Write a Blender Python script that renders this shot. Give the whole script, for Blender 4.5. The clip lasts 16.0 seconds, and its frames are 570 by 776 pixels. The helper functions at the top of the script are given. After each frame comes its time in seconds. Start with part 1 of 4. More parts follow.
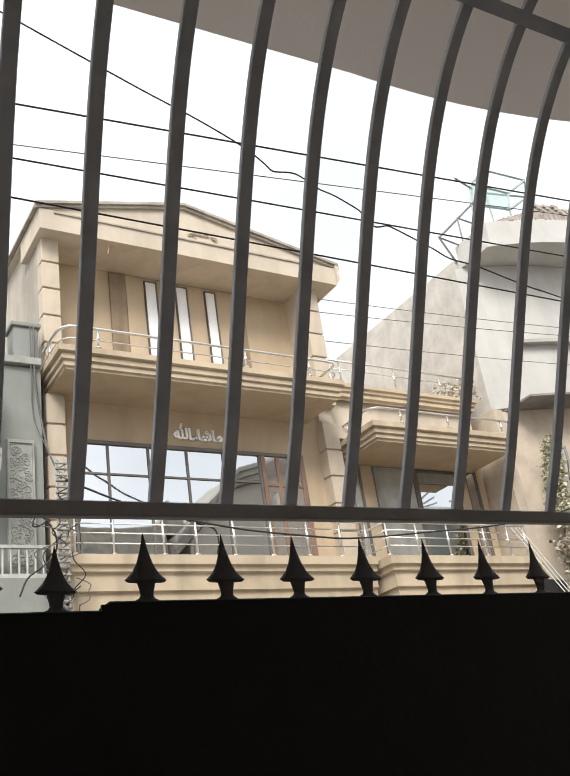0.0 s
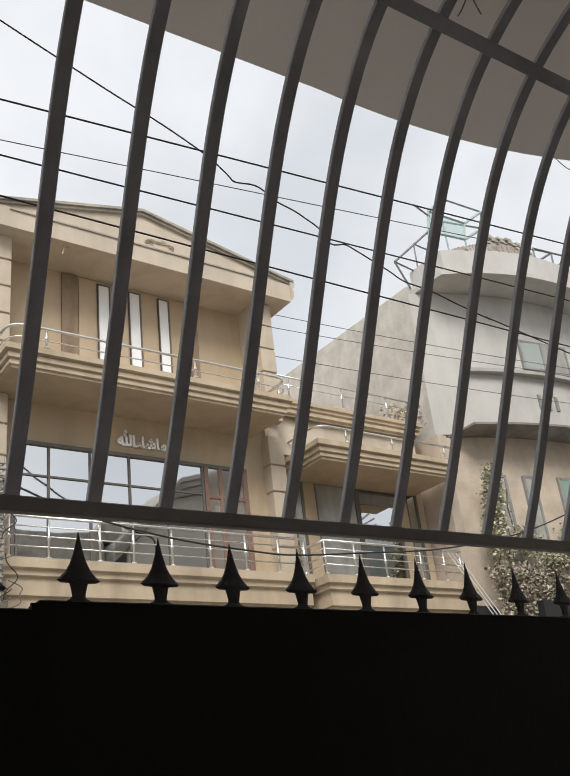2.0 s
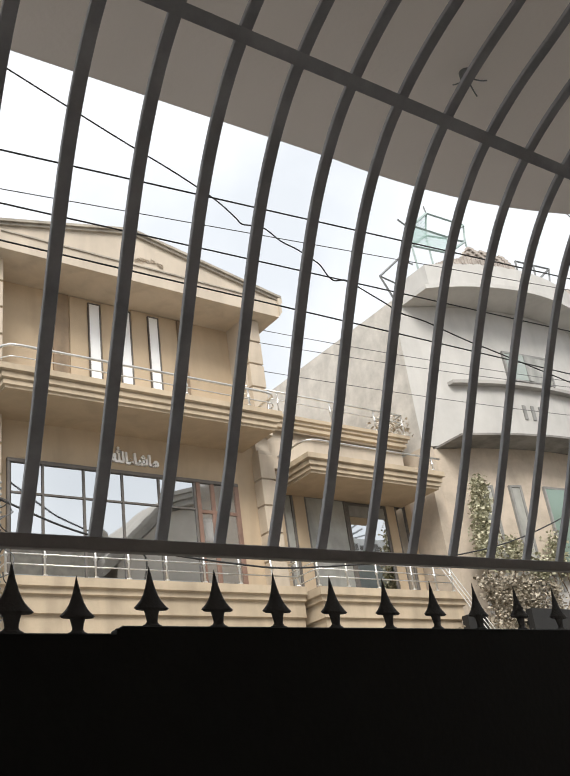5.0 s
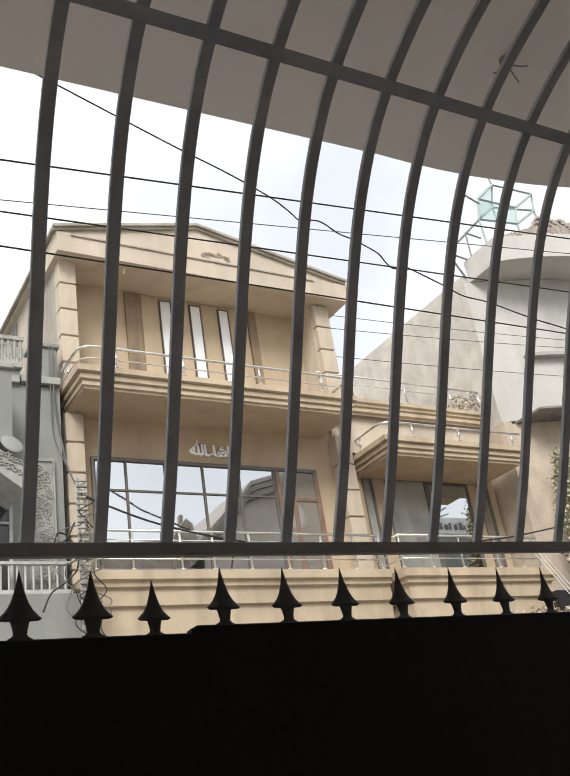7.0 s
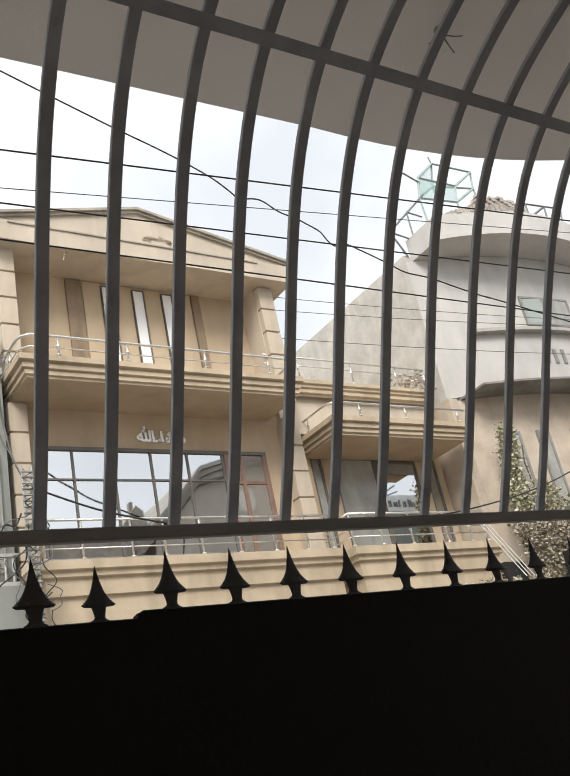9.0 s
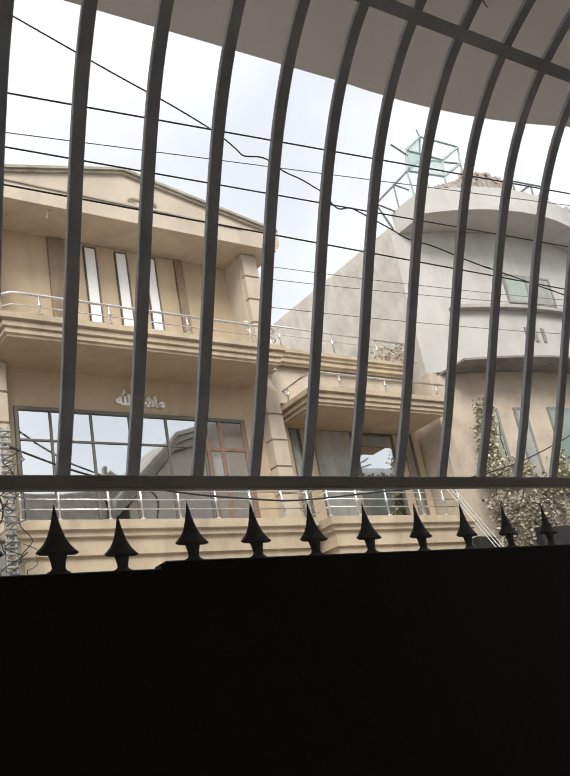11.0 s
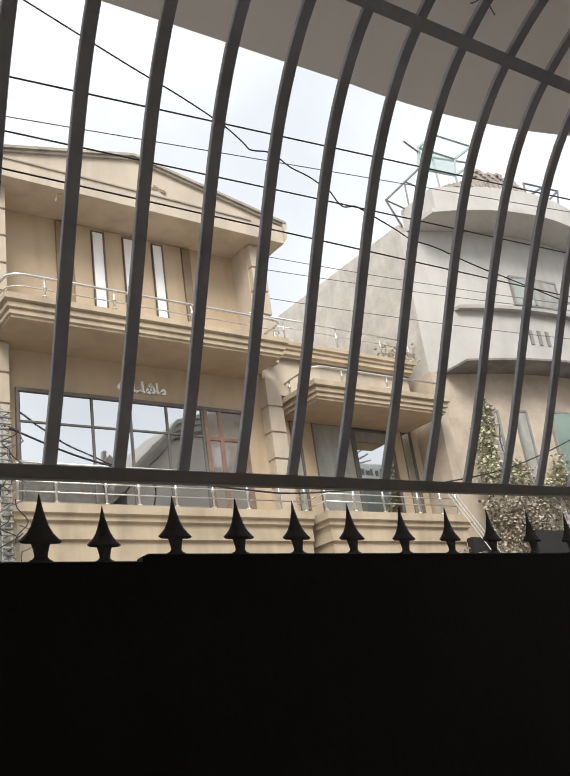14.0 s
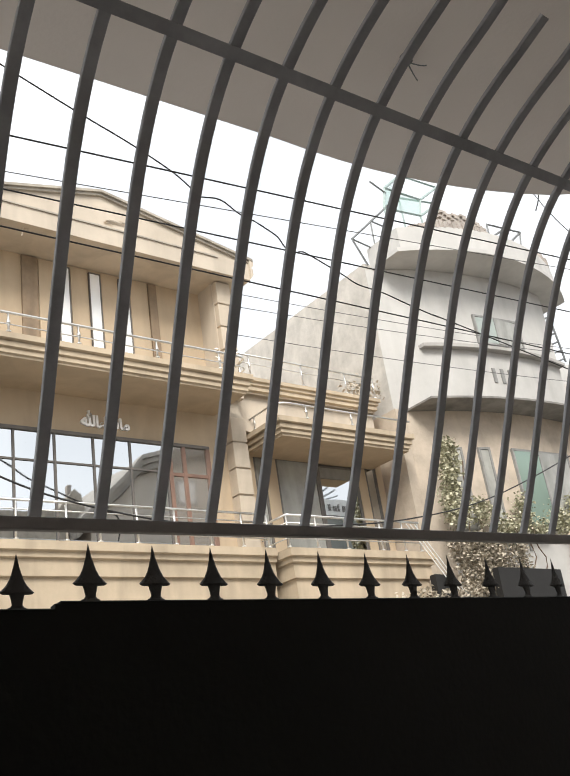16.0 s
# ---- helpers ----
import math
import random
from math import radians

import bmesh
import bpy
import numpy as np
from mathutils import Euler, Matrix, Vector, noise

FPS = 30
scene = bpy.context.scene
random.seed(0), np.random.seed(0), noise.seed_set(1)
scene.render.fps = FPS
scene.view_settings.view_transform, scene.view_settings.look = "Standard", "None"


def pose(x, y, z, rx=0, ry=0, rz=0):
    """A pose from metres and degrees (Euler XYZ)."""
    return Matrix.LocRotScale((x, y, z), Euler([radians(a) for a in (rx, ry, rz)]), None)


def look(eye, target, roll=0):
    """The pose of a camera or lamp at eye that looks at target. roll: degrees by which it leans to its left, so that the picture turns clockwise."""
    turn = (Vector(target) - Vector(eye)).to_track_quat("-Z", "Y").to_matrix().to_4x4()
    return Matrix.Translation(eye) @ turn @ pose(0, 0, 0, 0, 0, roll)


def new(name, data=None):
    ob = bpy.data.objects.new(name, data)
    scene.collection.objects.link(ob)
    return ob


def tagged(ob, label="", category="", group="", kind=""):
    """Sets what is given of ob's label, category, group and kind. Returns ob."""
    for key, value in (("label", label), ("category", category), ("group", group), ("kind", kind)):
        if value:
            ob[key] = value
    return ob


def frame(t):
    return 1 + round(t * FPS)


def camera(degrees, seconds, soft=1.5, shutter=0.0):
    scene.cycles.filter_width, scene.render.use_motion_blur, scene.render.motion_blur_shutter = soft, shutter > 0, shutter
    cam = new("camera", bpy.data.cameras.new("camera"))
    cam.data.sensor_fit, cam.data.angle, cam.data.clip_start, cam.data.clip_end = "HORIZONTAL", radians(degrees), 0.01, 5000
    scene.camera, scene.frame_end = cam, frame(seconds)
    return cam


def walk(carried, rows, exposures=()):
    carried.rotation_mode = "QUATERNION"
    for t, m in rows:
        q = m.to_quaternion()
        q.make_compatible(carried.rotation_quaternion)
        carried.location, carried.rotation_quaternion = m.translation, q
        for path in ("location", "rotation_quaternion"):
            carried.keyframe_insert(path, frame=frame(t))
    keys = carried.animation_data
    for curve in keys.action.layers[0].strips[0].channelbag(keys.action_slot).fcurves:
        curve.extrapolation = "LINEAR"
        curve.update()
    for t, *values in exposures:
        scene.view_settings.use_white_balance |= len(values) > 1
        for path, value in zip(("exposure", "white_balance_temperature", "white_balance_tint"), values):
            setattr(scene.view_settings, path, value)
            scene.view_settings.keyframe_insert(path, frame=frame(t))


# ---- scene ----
cam = camera(35.53, 16.0)
PATH = [
    (0, (0.0549, -1.1220, 1.5865), (1.0737, 0.3829, 2.4216), -8.96),
    (0.5, (0.0687, -1.1417, 1.5663), (1.1104, 0.2979, 2.4841), -9.52),
    (1, (0.0724, -1.1287, 1.5703), (1.1378, 0.2837, 2.5031), -8.87),
    (1.5, (0.0753, -1.1015, 1.5826), (1.1616, 0.3285, 2.4630), -7.34),
    (2, (0.0581, -1.1167, 1.5787), (1.1694, 0.3121, 2.4293), -6.95),
    (2.5, (0.0439, -1.1345, 1.5731), (1.1696, 0.2863, 2.4180), -8.03),
    (3, (0.0077, -1.1404, 1.5725), (1.1746, 0.2242, 2.4536), -10.82),
    (3.5, (-0.0594, -1.1170, 1.5706), (1.1838, 0.1870, 2.4390), -11.86),
    (6, (-0.1494, -1.3234, 1.5533), (0.8838, 0.1536, 2.4200), -7.62),
    (6.5, (-0.1479, -1.3192, 1.5567), (0.8458, 0.1816, 2.4285), -9.09),
    (7, (-0.1474, -1.3209, 1.5591), (0.8514, 0.1830, 2.4196), -9.35),
    (7.5, (-0.1459, -1.3259, 1.5558), (0.8824, 0.1654, 2.4034), -9.78),
    (8, (-0.1254, -1.3119, 1.5565), (0.9314, 0.1669, 2.3911), -10.81),
    (8.5, (-0.1230, -1.3090, 1.5580), (0.9603, 0.1607, 2.3743), -12.17),
    (11, (-0.1771, -1.2171, 1.5617), (0.9747, 0.2429, 2.2978), -10.92),
    (11.5, (-0.1928, -1.2030, 1.5591), (0.9468, 0.2835, 2.2603), -10.96),
    (12, (-0.1995, -1.2088, 1.5654), (0.9268, 0.2868, 2.2687), -10.31),
    (12.5, (-0.2292, -1.2030, 1.5622), (0.8939, 0.2709, 2.3149), -10.36),
    (13, (-0.2424, -1.1934, 1.5594), (0.9003, 0.2549, 2.3318), -9.50),
    (13.5, (-0.2097, -1.2078, 1.5615), (0.9608, 0.2341, 2.3037), -8.65),
    (14, (-0.1674, -1.2457, 1.5647), (0.9808, 0.2249, 2.2852), -8.35),
    (14.5, (-0.1362, -1.2955, 1.5619), (0.9942, 0.1899, 2.2802), -7.75),
    (15, (-0.1330, -1.3334, 1.5558), (0.9832, 0.1353, 2.3283), -7.62),
    (15.5, (-0.1306, -1.3459, 1.5536), (1.0161, 0.0870, 2.3484), -7.91),
    (16, (-0.1273, -1.3504, 1.5584), (1.0656, 0.0513, 2.3407), -8.79),
]
walk(cam, [(t, look(eye, target, roll)) for t, eye, target, roll in PATH], [(0.0, 1.04), (0.5, 0.66), (1.5, 0.54), (2.5, 0.54), (3.5, 0.70), (6.0, 0.88), (8.5, 0.86), (11.0, 0.83), (14.5, 0.88), (16.0, 1.08)])

# ---- world and light ----
world = bpy.data.worlds.new("overcast_sky")
scene.world = world
world.use_nodes = True
wn, wl = world.node_tree.nodes, world.node_tree.links
wbg = wn["Background"]
sky = wn.new("ShaderNodeTexSky")
sky.sky_type = "NISHITA"
sky.sun_disc = False
sky.sun_elevation = radians(55)
sky.sun_rotation = radians(215)
sky.dust_density = 4.0
wco = wn.new("ShaderNodeTexCoord")
wnoise = wn.new("ShaderNodeTexNoise")
wnoise.inputs["Scale"].default_value = 2.6
wnoise.inputs["Detail"].default_value = 6.0
wramp = wn.new("ShaderNodeValToRGB")
wramp.color_ramp.elements[0].position = 0.30
wramp.color_ramp.elements[0].color = (5.2, 5.42, 5.66, 1)
wramp.color_ramp.elements[1].position = 0.66
wramp.color_ramp.elements[1].color = (7.8, 7.85, 7.95, 1)
wmix = wn.new("ShaderNodeMixRGB")
wmix.inputs[0].default_value = 0.9
wl.new(wco.outputs["Generated"], wnoise.inputs["Vector"])
wl.new(wnoise.outputs["Fac"], wramp.inputs[0])
wl.new(sky.outputs[0], wmix.inputs[1])
wl.new(wramp.outputs[0], wmix.inputs[2])
wl.new(wmix.outputs[0], wbg.inputs["Color"])
wbg.inputs["Strength"].default_value = 0.1

sun_data = bpy.data.lights.new("sun", "SUN")
sun_data.energy = 1.95
sun_data.angle = radians(25)
sun_data.color = (1.0, 0.96, 0.9)
sun = new("sun", sun_data)
sun.matrix_world = look((-14, -22, 40), (10, 12, 0))


# ---- materials ----
def material(name, colour, rough=0.7, metal=0.0, dark=0.75, scale=1.5, fine=40.0, bump=0.15, streak=0.0, vary=0.0, spec=0.5):
    """A painted or mineral surface: large blotches, fine grain, relief, vertical streaks of dirt."""
    m = bpy.data.materials.new(name)
    m.use_nodes = True
    n, l = m.node_tree.nodes, m.node_tree.links
    b = n["Principled BSDF"]
    b.inputs["Roughness"].default_value = rough
    b.inputs["Metallic"].default_value = metal
    b.inputs["Specular IOR Level"].default_value = spec
    co = n.new("ShaderNodeTexCoord")
    big = n.new("ShaderNodeTexNoise")
    big.inputs["Scale"].default_value = scale
    big.inputs["Detail"].default_value = 6.0
    big.inputs["Roughness"].default_value = 0.65
    l.new(co.outputs["Object"], big.inputs["Vector"])
    ramp = n.new("ShaderNodeValToRGB")
    ramp.color_ramp.elements[0].position = 0.32
    ramp.color_ramp.elements[0].color = (*[c * dark for c in colour], 1)
    ramp.color_ramp.elements[1].position = 0.62
    ramp.color_ramp.elements[1].color = (*colour, 1)
    l.new(big.outputs["Fac"], ramp.inputs[0])
    last = ramp.outputs[0]
    if streak:
        mp = n.new("ShaderNodeMapping")
        mp.inputs["Scale"].default_value = (1.6, 1.6, 0.28)
        st = n.new("ShaderNodeTexNoise")
        st.inputs["Scale"].default_value = 1.4
        st.inputs["Detail"].default_value = 7.0
        st.inputs["Distortion"].default_value = 0.6
        l.new(co.outputs["Object"], mp.inputs["Vector"])
        l.new(mp.outputs[0], st.inputs["Vector"])
        sr = n.new("ShaderNodeValToRGB")
        sr.color_ramp.elements[0].position = 0.35
        sr.color_ramp.elements[0].color = (1 - streak, 1 - streak, 1 - streak, 1)
        sr.color_ramp.elements[1].position = 0.6
        sr.color_ramp.elements[1].color = (1, 1, 1, 1)
        l.new(st.outputs["Fac"], sr.inputs[0])
        mu = n.new("ShaderNodeMixRGB")
        mu.blend_type = "MULTIPLY"
        mu.inputs[0].default_value = 1.0
        l.new(last, mu.inputs[1])
        l.new(sr.outputs[0], mu.inputs[2])
        last = mu.outputs[0]
    if vary:
        info = n.new("ShaderNodeObjectInfo")
        hs = n.new("ShaderNodeHueSaturation")
        mr = n.new("ShaderNodeMapRange")
        mr.inputs["To Min"].default_value = 1 - vary
        mr.inputs["To Max"].default_value = 1 + vary
        l.new(info.outputs["Random"], mr.inputs["Value"])
        l.new(mr.outputs[0], hs.inputs["Value"])
        l.new(last, hs.inputs["Color"])
        last = hs.outputs[0]
    l.new(last, b.inputs["Base Color"])
    if bump:
        fn = n.new("ShaderNodeTexNoise")
        fn.inputs["Scale"].default_value = fine
        fn.inputs["Detail"].default_value = 4.0
        l.new(co.outputs["Object"], fn.inputs["Vector"])
        bp = n.new("ShaderNodeBump")
        bp.inputs["Strength"].default_value = bump
        bp.inputs["Distance"].default_value = 0.02
        l.new(fn.outputs["Fac"], bp.inputs["Height"])
        l.new(bp.outputs[0], b.inputs["Normal"])
    return m


def leaf_material(name, a, c):
    m = bpy.data.materials.new(name)
    m.use_nodes = True
    n, l = m.node_tree.nodes, m.node_tree.links
    b = n["Principled BSDF"]
    b.inputs["Roughness"].default_value = 0.6
    g = n.new("ShaderNodeNewGeometry")
    r = n.new("ShaderNodeValToRGB")
    r.color_ramp.elements[0].color = (*a, 1)
    r.color_ramp.elements[1].color = (*c, 1)
    l.new(g.outputs["Random Per Island"], r.inputs[0])
    l.new(r.outputs[0], b.inputs["Base Color"])
    return m


def glass_material(name, tint, rough=0.03, reflect=0.75):
    """Coated window glass: a strong mirror over a dark tint."""
    m = bpy.data.materials.new(name)
    m.use_nodes = True
    n, l = m.node_tree.nodes, m.node_tree.links
    b = n["Principled BSDF"]
    b.inputs["Base Color"].default_value = (*tint, 1)
    b.inputs["Roughness"].default_value = rough
    b.inputs["Metallic"].default_value = reflect
    co = n.new("ShaderNodeTexCoord")
    w = n.new("ShaderNodeTexNoise")
    w.inputs["Scale"].default_value = 0.8
    l.new(co.outputs["Object"], w.inputs["Vector"])
    bp = n.new("ShaderNodeBump")
    bp.inputs["Strength"].default_value = 0.06
    bp.inputs["Distance"].default_value = 0.05
    l.new(w.outputs["Fac"], bp.inputs["Height"])
    l.new(bp.outputs[0], b.inputs["Normal"])
    return m


STUCCO = material("beige_stucco", (0.54, 0.425, 0.295), 0.85, dark=0.86, scale=0.7, fine=60, bump=0.12, streak=0.12)
STUCCO_LIGHT = material("pale_beige_stucco", (0.565, 0.49, 0.395), 0.85, dark=0.86, scale=0.9, fine=60, bump=0.1, streak=0.15)
MOULD = material("beige_moulding_paint", (0.54, 0.44, 0.315), 0.8, dark=0.8, scale=1.3, fine=50, bump=0.1, streak=0.22)
QUOIN = material("quoin_paint", (0.575, 0.49, 0.385), 0.85, dark=0.85, scale=2.0, fine=50, bump=0.12, streak=0.12, vary=0.05)
ROOFTOP = material("weathered_roof_edge", (0.42, 0.38, 0.32), 0.9, dark=0.6, scale=2.5, fine=30, bump=0.3)
BROWN = material("brown_timber_panel", (0.31, 0.225, 0.145), 0.6, dark=0.75, scale=3, fine=25, bump=0.1, streak=0.2)
REDBROWN = material("red_brown_wood_frame", (0.25, 0.15, 0.11), 0.5, dark=0.7, scale=4, fine=30, bump=0.1)
FRAME = material("dark_window_frame", (0.15, 0.135, 0.12), 0.45, dark=0.7, scale=5, fine=60, bump=0.05)
STEEL = material("stainless_steel", (0.78, 0.77, 0.74), 0.28, 0.9, dark=0.8, scale=6, fine=80, bump=0.03)
WEATHERED = material("weathered_white_paint", (0.50, 0.50, 0.47), 0.7, dark=0.7, scale=6, fine=40, bump=0.12, streak=0.2)
WHITE = material("white_paint", (0.82, 0.81, 0.79), 0.6, dark=0.85, scale=3, fine=40, bump=0.08, streak=0.15)
PLASTER = material("grey_weathered_plaster", (0.575, 0.545, 0.495), 0.9, dark=0.74, scale=2.2, fine=25, bump=0.2, streak=0.12)
PLASTER_PALE = material("pale_grey_plaster", (0.53, 0.517, 0.49), 0.9, dark=0.84, scale=0.7, fine=30, bump=0.12, streak=0.1)
PLASTER_TAN = material("tan_plaster", (0.565, 0.48, 0.385), 0.9, dark=0.72, scale=1.7, fine=30, bump=0.15, streak=0.1)
CONCRETE = material("stained_concrete_slab", (0.40, 0.385, 0.36), 0.9, dark=0.6, scale=1.2, fine=25, bump=0.3)
GREYWALL = material("blue_grey_wall_paint", (0.265, 0.277, 0.255), 0.85, dark=0.8, scale=0.8, fine=40, bump=0.12, streak=0.15)
BRICK = material("rough_brick_rubble", (0.46, 0.41, 0.365), 0.95, dark=0.6, scale=4, fine=18, bump=0.8)
# grey bar enamel, lifted and blued so its colour carries the lens haze
BARPAINT_HAZED = material("hazed_grey_enamel_on_steel", (0.385, 0.39, 0.405), 0.6, dark=0.7, scale=9, fine=90, bump=0.06, streak=0.15)
# the bar enamel in a darker, browner tone, for the bottom rail
RAILPAINT = material("darker_brown_bar_enamel", (0.20, 0.185, 0.172), 0.6, dark=0.7, scale=9, fine=90, bump=0.06, streak=0.15)
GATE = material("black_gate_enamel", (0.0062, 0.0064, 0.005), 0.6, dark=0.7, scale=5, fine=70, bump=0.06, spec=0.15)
SPIKE = material("black_cast_iron", (0.026, 0.023, 0.020), 0.55, dark=0.6, scale=30, fine=150, bump=0.2)
SOFFIT = material("soffit_paint", (0.78, 0.73, 0.69), 0.8, dark=0.93, scale=0.8, fine=80, bump=0.06)
PORCH = material("porch_bounce_paint", (0.78, 0.74, 0.70), 0.85, dark=0.85, scale=0.8, fine=60, bump=0.08)
FLOOR = material("pale_bounce_floor", (0.34, 0.31, 0.28), 0.5, dark=0.8, scale=2, fine=90, bump=0.03)
CABLE = material("black_cable_rubber", (0.02, 0.02, 0.02), 0.6, dark=0.8, scale=20, bump=0.0)
CABLE_GREY = material("grey_cable_rubber", (0.12, 0.12, 0.12), 0.6, dark=0.8, scale=20, bump=0.0)
IRON = material("rusty_grey_iron", (0.20, 0.21, 0.21), 0.6, dark=0.6, scale=9, fine=60, bump=0.1)
TEAL = material("green_painted_iron", (0.30, 0.38, 0.36), 0.55, dark=0.7, scale=8, fine=60, bump=0.1)
SHEET = material("stained_dark_sheet", (0.27, 0.255, 0.235), 0.8, dark=0.5, scale=1.5, fine=20, bump=0.3, streak=0.2)
GROUND = material("pale_bounce_street", (0.36, 0.335, 0.30), 0.9, dark=0.75, scale=0.6, fine=30, bump=0.3)
AWNING = material("black_awning_sheet", (0.013, 0.012, 0.011), 0.7, dark=0.7, scale=3, bump=0.1)
FARWALL = material("far_house_plaster", (0.55, 0.50, 0.44), 0.9, dark=0.8, scale=0.4, bump=0.1)
ROOFTILE = material("grey_roof_sheet", (0.40, 0.37, 0.33), 0.8, dark=0.7, scale=0.9, fine=10, bump=0.3)
GLASS = glass_material("mirror_window_glass", (0.63, 0.65, 0.66), 0.02, 1.0)
GLASS_DARK = glass_material("dark_window_glass", (0.60, 0.575, 0.54), 0.06, 0.9)
GLASS_GREEN = glass_material("green_window_glass", (0.36, 0.40, 0.365), 0.2, 0.3)
TEALPANE = glass_material("pale_green_window_glass", (0.25, 0.335, 0.285), 0.12, 0.25)
CURTAIN = material("grey_curtain", (0.36, 0.35, 0.32), 0.9, dark=0.75, scale=2, fine=20, bump=0.2, streak=0.3)
LEAF = leaf_material("creeper_leaves", (0.22, 0.22, 0.13), (0.56, 0.53, 0.39))
LEAF_PALE = leaf_material("pale_scraps", (0.36, 0.30, 0.23), (0.70, 0.64, 0.54))
LEAF_DRY = leaf_material("dry_creeper_leaves", (0.16, 0.135, 0.095), (0.54, 0.48, 0.38))
CARVED = material("grey_white_plaster_relief", (0.36, 0.365, 0.335), 0.85, dark=0.7, scale=4, fine=40, bump=0.2)
SIDEWALL = material("stained_grey_tan_plaster", (0.50, 0.45, 0.38), 0.9, dark=0.72, scale=0.7, fine=30, bump=0.25, streak=0.25)
FROSTED = material("frosted_white_glass", (0.92, 0.93, 0.93), 0.25, dark=0.92, scale=1.5, fine=5, bump=0.02)
CHROME = material("polished_steel_letters", (0.93, 0.92, 0.90), 0.3, 0.35, dark=0.95, scale=6, bump=0.0)
NETCURTAIN = material("net_curtain_behind_glass", (0.42, 0.42, 0.385), 0.22, dark=0.7, scale=1.2, fine=12, bump=0.1, streak=0.3)
DARKGLASS = glass_material("unlit_window_glass", (0.05, 0.055, 0.05), 0.12, 0.0)
WINDOWGREY = material("grey_painted_window_frame", (0.27, 0.265, 0.25), 0.5, dark=0.75, scale=5, fine=60, bump=0.05)
SHEERGLASS = glass_material("thin_green_glass", (0.42, 0.62, 0.56), 0.1, 0.0)
SHEERGLASS.node_tree.nodes["Principled BSDF"].inputs["Alpha"].default_value = 0.45
STEM = material("creeper_stem", (0.13, 0.09, 0.06), 0.9, scale=12, bump=0.2)


# ---- building helpers ----
def mesh_of(name, bm, mat, smooth=False):
    me = bpy.data.meshes.new(name)
    bmesh.ops.recalc_face_normals(bm, faces=bm.faces[:])
    if smooth:
        for f in bm.faces:
            f.smooth = True
    bm.to_mesh(me)
    bm.free()
    me.materials.append(mat)
    return me


def part(name, bm, mat, parent=None, label="", smooth=False):
    """One mesh object under a thing or a part."""
    ob = new(name, mesh_of(name, bm, mat, smooth))
    if parent is not None:
        ob.parent = parent
        ob.matrix_parent_inverse = Matrix.Translation(-world_place(parent))
    return tagged(ob, label=label)


def world_place(ob):
    """Where the origin of a thing stands; parts have theirs at the world's origin."""
    return Vector((0, 0, 0)) if ob.parent else ob.location


def thing(name, place, label, category, group="", kind=""):
    ob = new(name)
    ob.location = place
    ob.empty_display_size = 0.1
    return tagged(ob, label, category, group, kind)


def box(bm, x0, x1, y0, y1, z0, z1, bevel=0.0):
    r = bmesh.ops.create_cube(bm, size=1.0)
    for v in r["verts"]:
        v.co = Vector(((x0 + x1) / 2 + v.co.x * (x1 - x0), (y0 + y1) / 2 + v.co.y * (y1 - y0), (z0 + z1) / 2 + v.co.z * (z1 - z0)))
    if bevel:
        edges = list({e for v in r["verts"] for e in v.link_edges})
        bmesh.ops.bevel(bm, geom=edges, offset=bevel, segments=1, affect="EDGES")
    return bm


def boxes(*rows, bevel=0.0):
    bm = bmesh.new()
    for row in rows:
        box(bm, *row, bevel=bevel)
    return bm


def tube(bm, pts, r, n=8, close=True):
    """A round bar along the points."""
    pts = [Vector(p) for p in pts]
    rings = []
    for i, p in enumerate(pts):
        d = (pts[min(i + 1, len(pts) - 1)] - pts[max(i - 1, 0)]).normalized()
        up = Vector((0, 0, 1)) if abs(d.z) < 0.95 else Vector((1, 0, 0))
        a = d.cross(up).normalized()
        b = a.cross(d)
        rings.append([bm.verts.new(p + r * (math.cos(2 * math.pi * k / n) * a + math.sin(2 * math.pi * k / n) * b)) for k in range(n)])
    for s, t in zip(rings, rings[1:]):
        for k in range(n):
            bm.faces.new((s[k], s[(k + 1) % n], t[(k + 1) % n], t[k]))
    if close:
        bm.faces.new(rings[0][::-1])
        bm.faces.new(rings[-1])
    return bm


def smooth_path(pts, n=6):
    """A soft curve through the points."""
    p = [Vector(q) for q in pts]
    p = [2 * p[0] - p[1]] + p + [2 * p[-1] - p[-2]]
    out = []
    for a, b, c, d in zip(p, p[1:], p[2:], p[3:]):
        for i in range(n):
            t = i / n
            out.append(0.5 * (2 * b + (c - a) * t + (2 * a - 5 * b + 4 * c - d) * t * t + (3 * b - a - 3 * c + d) * t ** 3))
    return out + [p[-2]]


def prism(bm, outline, axis, a, b):
    """An outline of two coordinates pushed along an axis from a to b."""
    def at(p, t):
        return {"x": (t, p[0], p[1]), "y": (p[0], t, p[1]), "z": (p[0], p[1], t)}[axis]
    lo = [bm.verts.new(at(p, a)) for p in outline]
    hi = [bm.verts.new(at(p, b)) for p in outline]
    bm.faces.new(lo)
    bm.faces.new(hi[::-1])
    for i in range(len(outline)):
        j = (i + 1) % len(outline)
        bm.faces.new((lo[i], lo[j], hi[j], hi[i]))
    return bm


